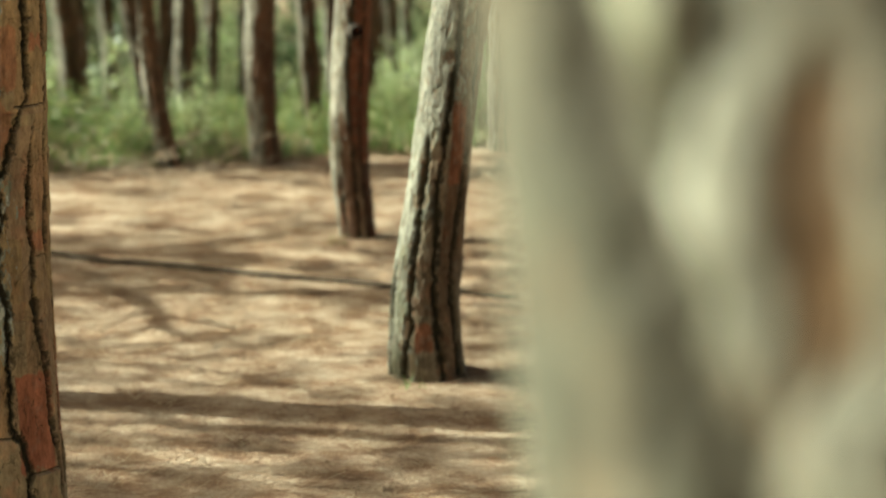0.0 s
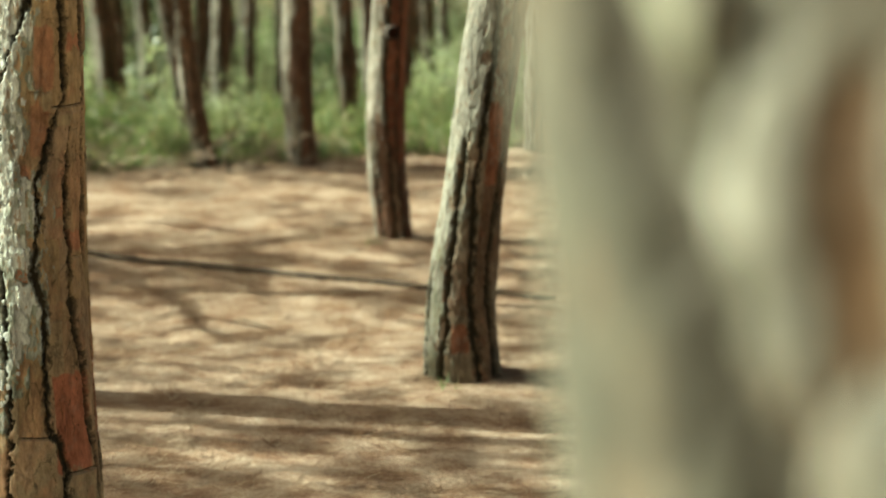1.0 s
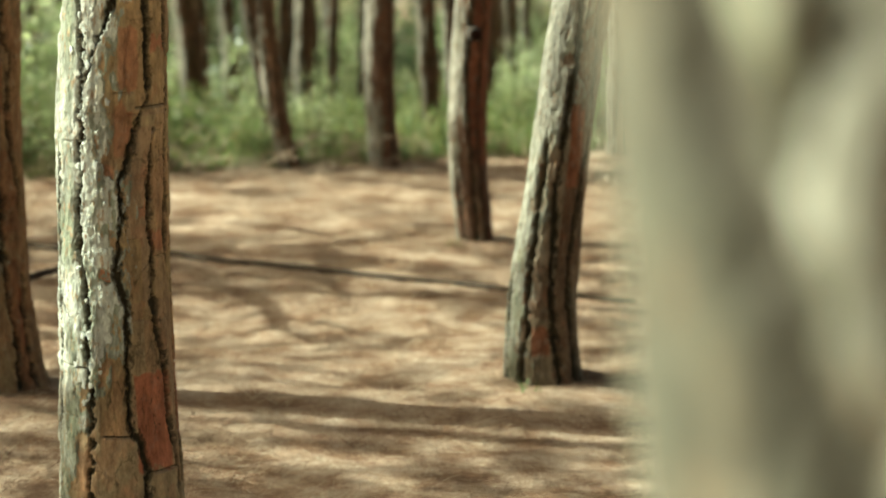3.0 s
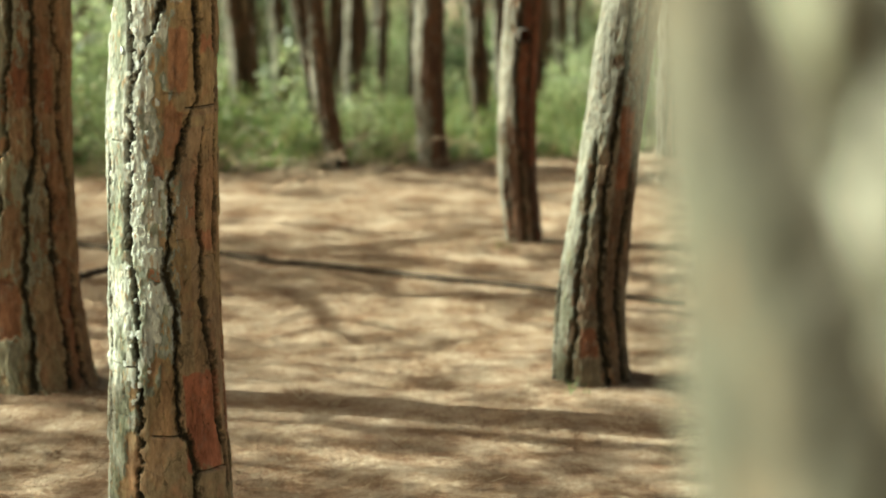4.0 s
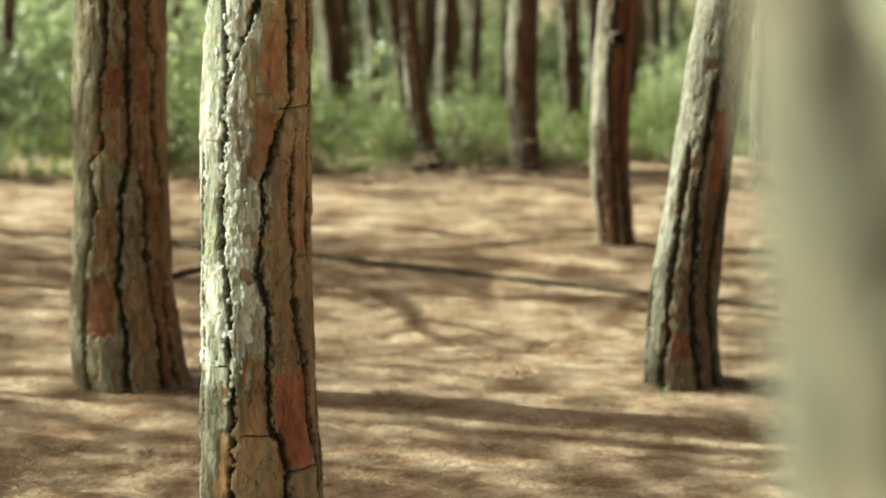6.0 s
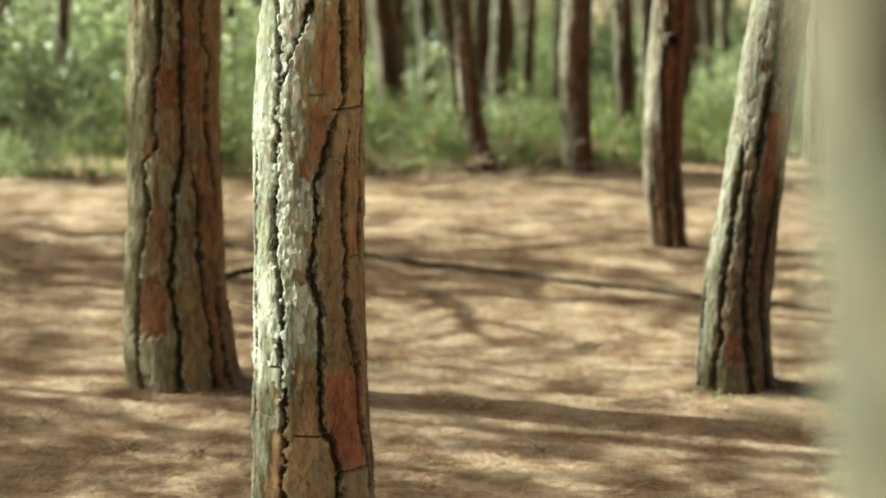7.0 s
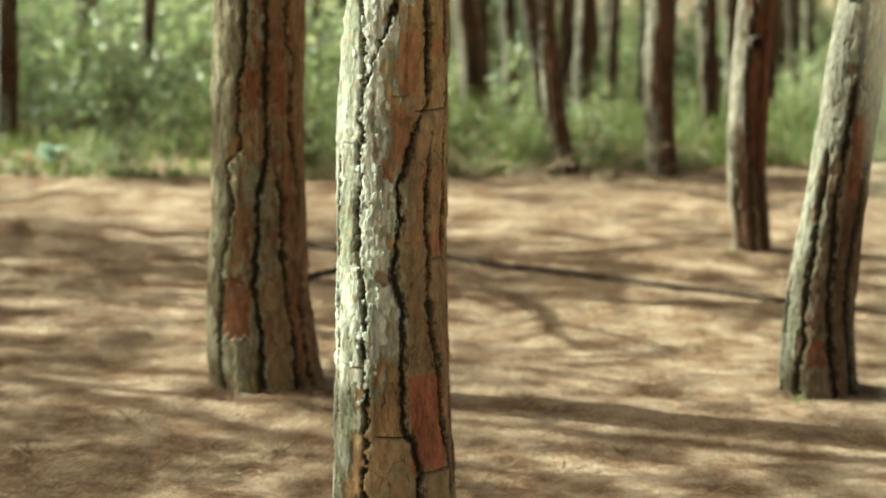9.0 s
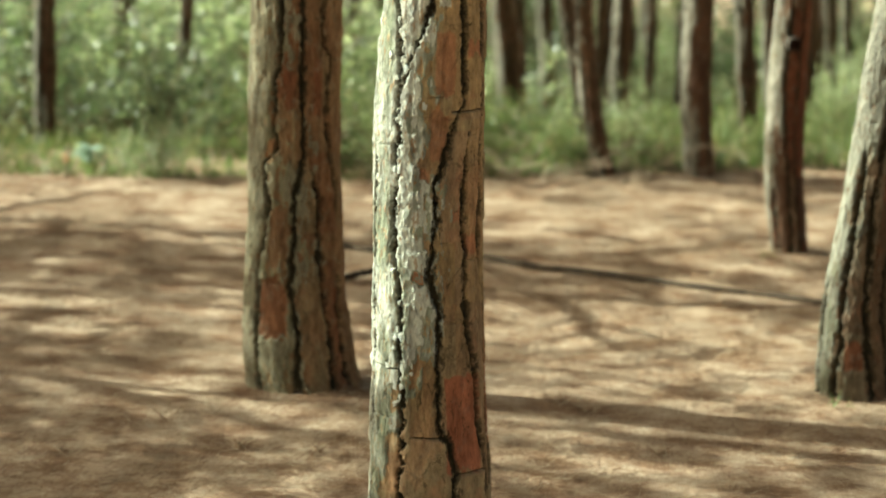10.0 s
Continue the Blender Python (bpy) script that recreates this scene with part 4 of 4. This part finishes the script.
def brush_pile():
    rng = np.random.default_rng(8)
    root = new("brush_pile")
    root.location = (-0.50, 9.58, float(ground_z(-0.50, 9.58)))
    tagged(root, "heap of grey dead twigs at the foot of a pine", "brush pile")
    for k in range(70):
        a, up = rng.uniform(0, 2 * math.pi), rng.uniform(0.05, 0.9)
        ln = rng.uniform(0.18, 0.50)
        c = rng.normal(0, 1, 3) * np.array([0.24, 0.14, 0.0])
        s = np.linspace(0, 1, 6)[:, None]
        p = c + s * ln * np.array([math.cos(a), math.sin(a) * 0.5, up * 0.5]) + rng.normal(0, 0.012, (6, 3))
        p[:, 2] = np.clip(p[:, 2], 0.0, None)
        child("stick", mesh_from("stick", *tube(p, np.linspace(0.0045, 0.002, 6), 5), twig_mat, True), root)


brush_pile()


def grass_tuft(x, y, seed):
    rng = np.random.default_rng(seed)
    root = new("grass_tuft")
    root.location = (x, y, float(ground_z(x, y)))
    tagged(root, "small tuft of fresh green grass at a trunk's foot", "grass tuft")
    u = np.linspace(0, 1, 5)
    for k in range(11):
        a, h = rng.uniform(0, 2 * math.pi), rng.uniform(0.02, 0.045)
        o = rng.normal(0, 0.018, 2)
        c = np.stack([o[0] + 0.03 * u ** 2 * math.cos(a), o[1] + 0.03 * u ** 2 * math.sin(a), -0.005 + h * u], -1)
        sd = np.array([-math.sin(a), math.cos(a), 0]) * 0.0022
        w = (1 - u)[:, None] + 0.08
        child("blade", mesh_from("blade", np.concatenate([c - sd * w, c + sd * w]), np.stack([np.arange(4), np.arange(4) + 1, np.arange(4) + 6, np.arange(4) + 5], -1), grass_mat), root)


grass_tuft(0.455, 6.025, 1)
grass_tuft(0.33, 7.93, 2)


def needle_tufts():
    """Small sprays of dry needles that stand up from the layer."""
    rng = np.random.default_rng(55)
    u = np.linspace(0, 1, 4)
    for x, y in [(-0.25, 5.95), (-0.17, 5.87), (-1.24, 5.55), (-1.17, 5.62), (-0.95, 5.39), (0.01, 5.54), (-0.78, 5.40), (-1.34, 5.30)]:
        parts = []
        for k in range(13):
            a, h = rng.uniform(0, 2 * math.pi), rng.uniform(0.018, 0.05)
            o = rng.normal(0, 0.010, 2)
            p = np.stack([o[0] + 0.035 * u * math.cos(a), o[1] + 0.035 * u * math.sin(a), -0.004 + h * u - 0.25 * h * u * u], -1)
            parts.append(tube(p, 0.0012 - 0.0007 * u, 4))
        ob = new("needle_tuft", mesh_from("needle_tuft", *join(parts), needle_mat))
        ob.location = (x, y, float(ground_z(x, y)))
        tagged(ob, "small upright spray of dry straw-coloured pine needles", "pine needles", "needle sprays on the floor")


needle_tufts()


def twigs():
    rng = np.random.default_rng(19)
    kinds = []
    for k in range(4):
        s = np.linspace(0, 1, 6)
        p = np.stack([(s - 0.5) * (0.07 + 0.025 * k), 0.012 * np.sin(4 * s + k), 0.004 + 0.012 * s * (k % 2)], -1)
        parts = [tube(p, np.linspace(0.0035, 0.0018, 6), 5)]
        q = p[3] + np.stack([s * 0.04, s * 0.03, s * 0.006], -1)
        parts.append(tube(q, np.linspace(0.002, 0.001, 6), 4))
        kinds.append(mesh_from("twig", *join(parts), twig_mat, True))
    for k in range(8):
        x, y = rng.uniform(-2.4, 1.4), rng.uniform(5.0, 9.0)
        ob = new("twig", kinds[k % 4])
        ob.matrix_basis = pose(x, y, float(ground_z(x, y)) + 0.004, 0, 0, rng.uniform(0, 360))
        tagged(ob, "small dead twig lying on the needles", "twig", "twigs on the floor")


twigs()


def blue_plant():
    rng = np.random.default_rng(31)
    root = new("plant")
    root.location = (-2.24, 9.25, float(ground_z(-2.24, 9.25)))
    tagged(root, "small plant with broad blue-green leaves", "plant")
    for k in range(11):
        a, h = 2.4 * k, 0.012 + 0.006 * k
        s = np.linspace(0, 1, 7)
        w = 0.032 * np.sin(np.pi * np.clip(s, 0.03, 0.97)) ** 0.8
        c = np.stack([0.075 * s * np.cos(a), 0.075 * s * np.sin(a), h + 0.06 * s - 0.05 * s * s], -1)
        side = np.array([-math.sin(a), math.cos(a), 0.0])
        v = np.concatenate([c - side * w[:, None] + [0, 0, 0.006], c, c + side * w[:, None] + [0, 0, 0.006]])
        f = np.concatenate([np.stack([np.arange(6) + o, np.arange(6) + 1 + o, np.arange(6) + 8 + o, np.arange(6) + 7 + o], -1) for o in (0, 7)])
        child("leaf", mesh_from("leaf", v, f, blue_leaf, True), root)
    child("stem", mesh_from("stem", *tube([(0, 0, -0.01), (0.003, 0, 0.04), (0, 0.004, 0.085)], [0.006, 0.005, 0.003], 6), limb_mat, True), root)


blue_plant()


def stake():
    root = new("stake")
    root.location = (-2.27, 9.0, float(ground_z(-2.27, 9.0)))
    tagged(root, "thin pale stake with an orange tip", "stake")
    child("shaft", mesh_from("shaft", *tube([(0, 0, -0.05), (0.002, 0, 0.035), (0.003, 0, 0.06)], [0.006, 0.006, 0.006], 8), twig_mat, True), root)
    child("tip", mesh_from("tip", *tube([(0.003, 0, 0.06), (0.004, 0, 0.085), (0.004, 0, 0.096), (0.004, 0, 0.099)], [0.007, 0.008, 0.006, 0.001], 8), orange_mat, True), root, "orange painted tip")


stake()
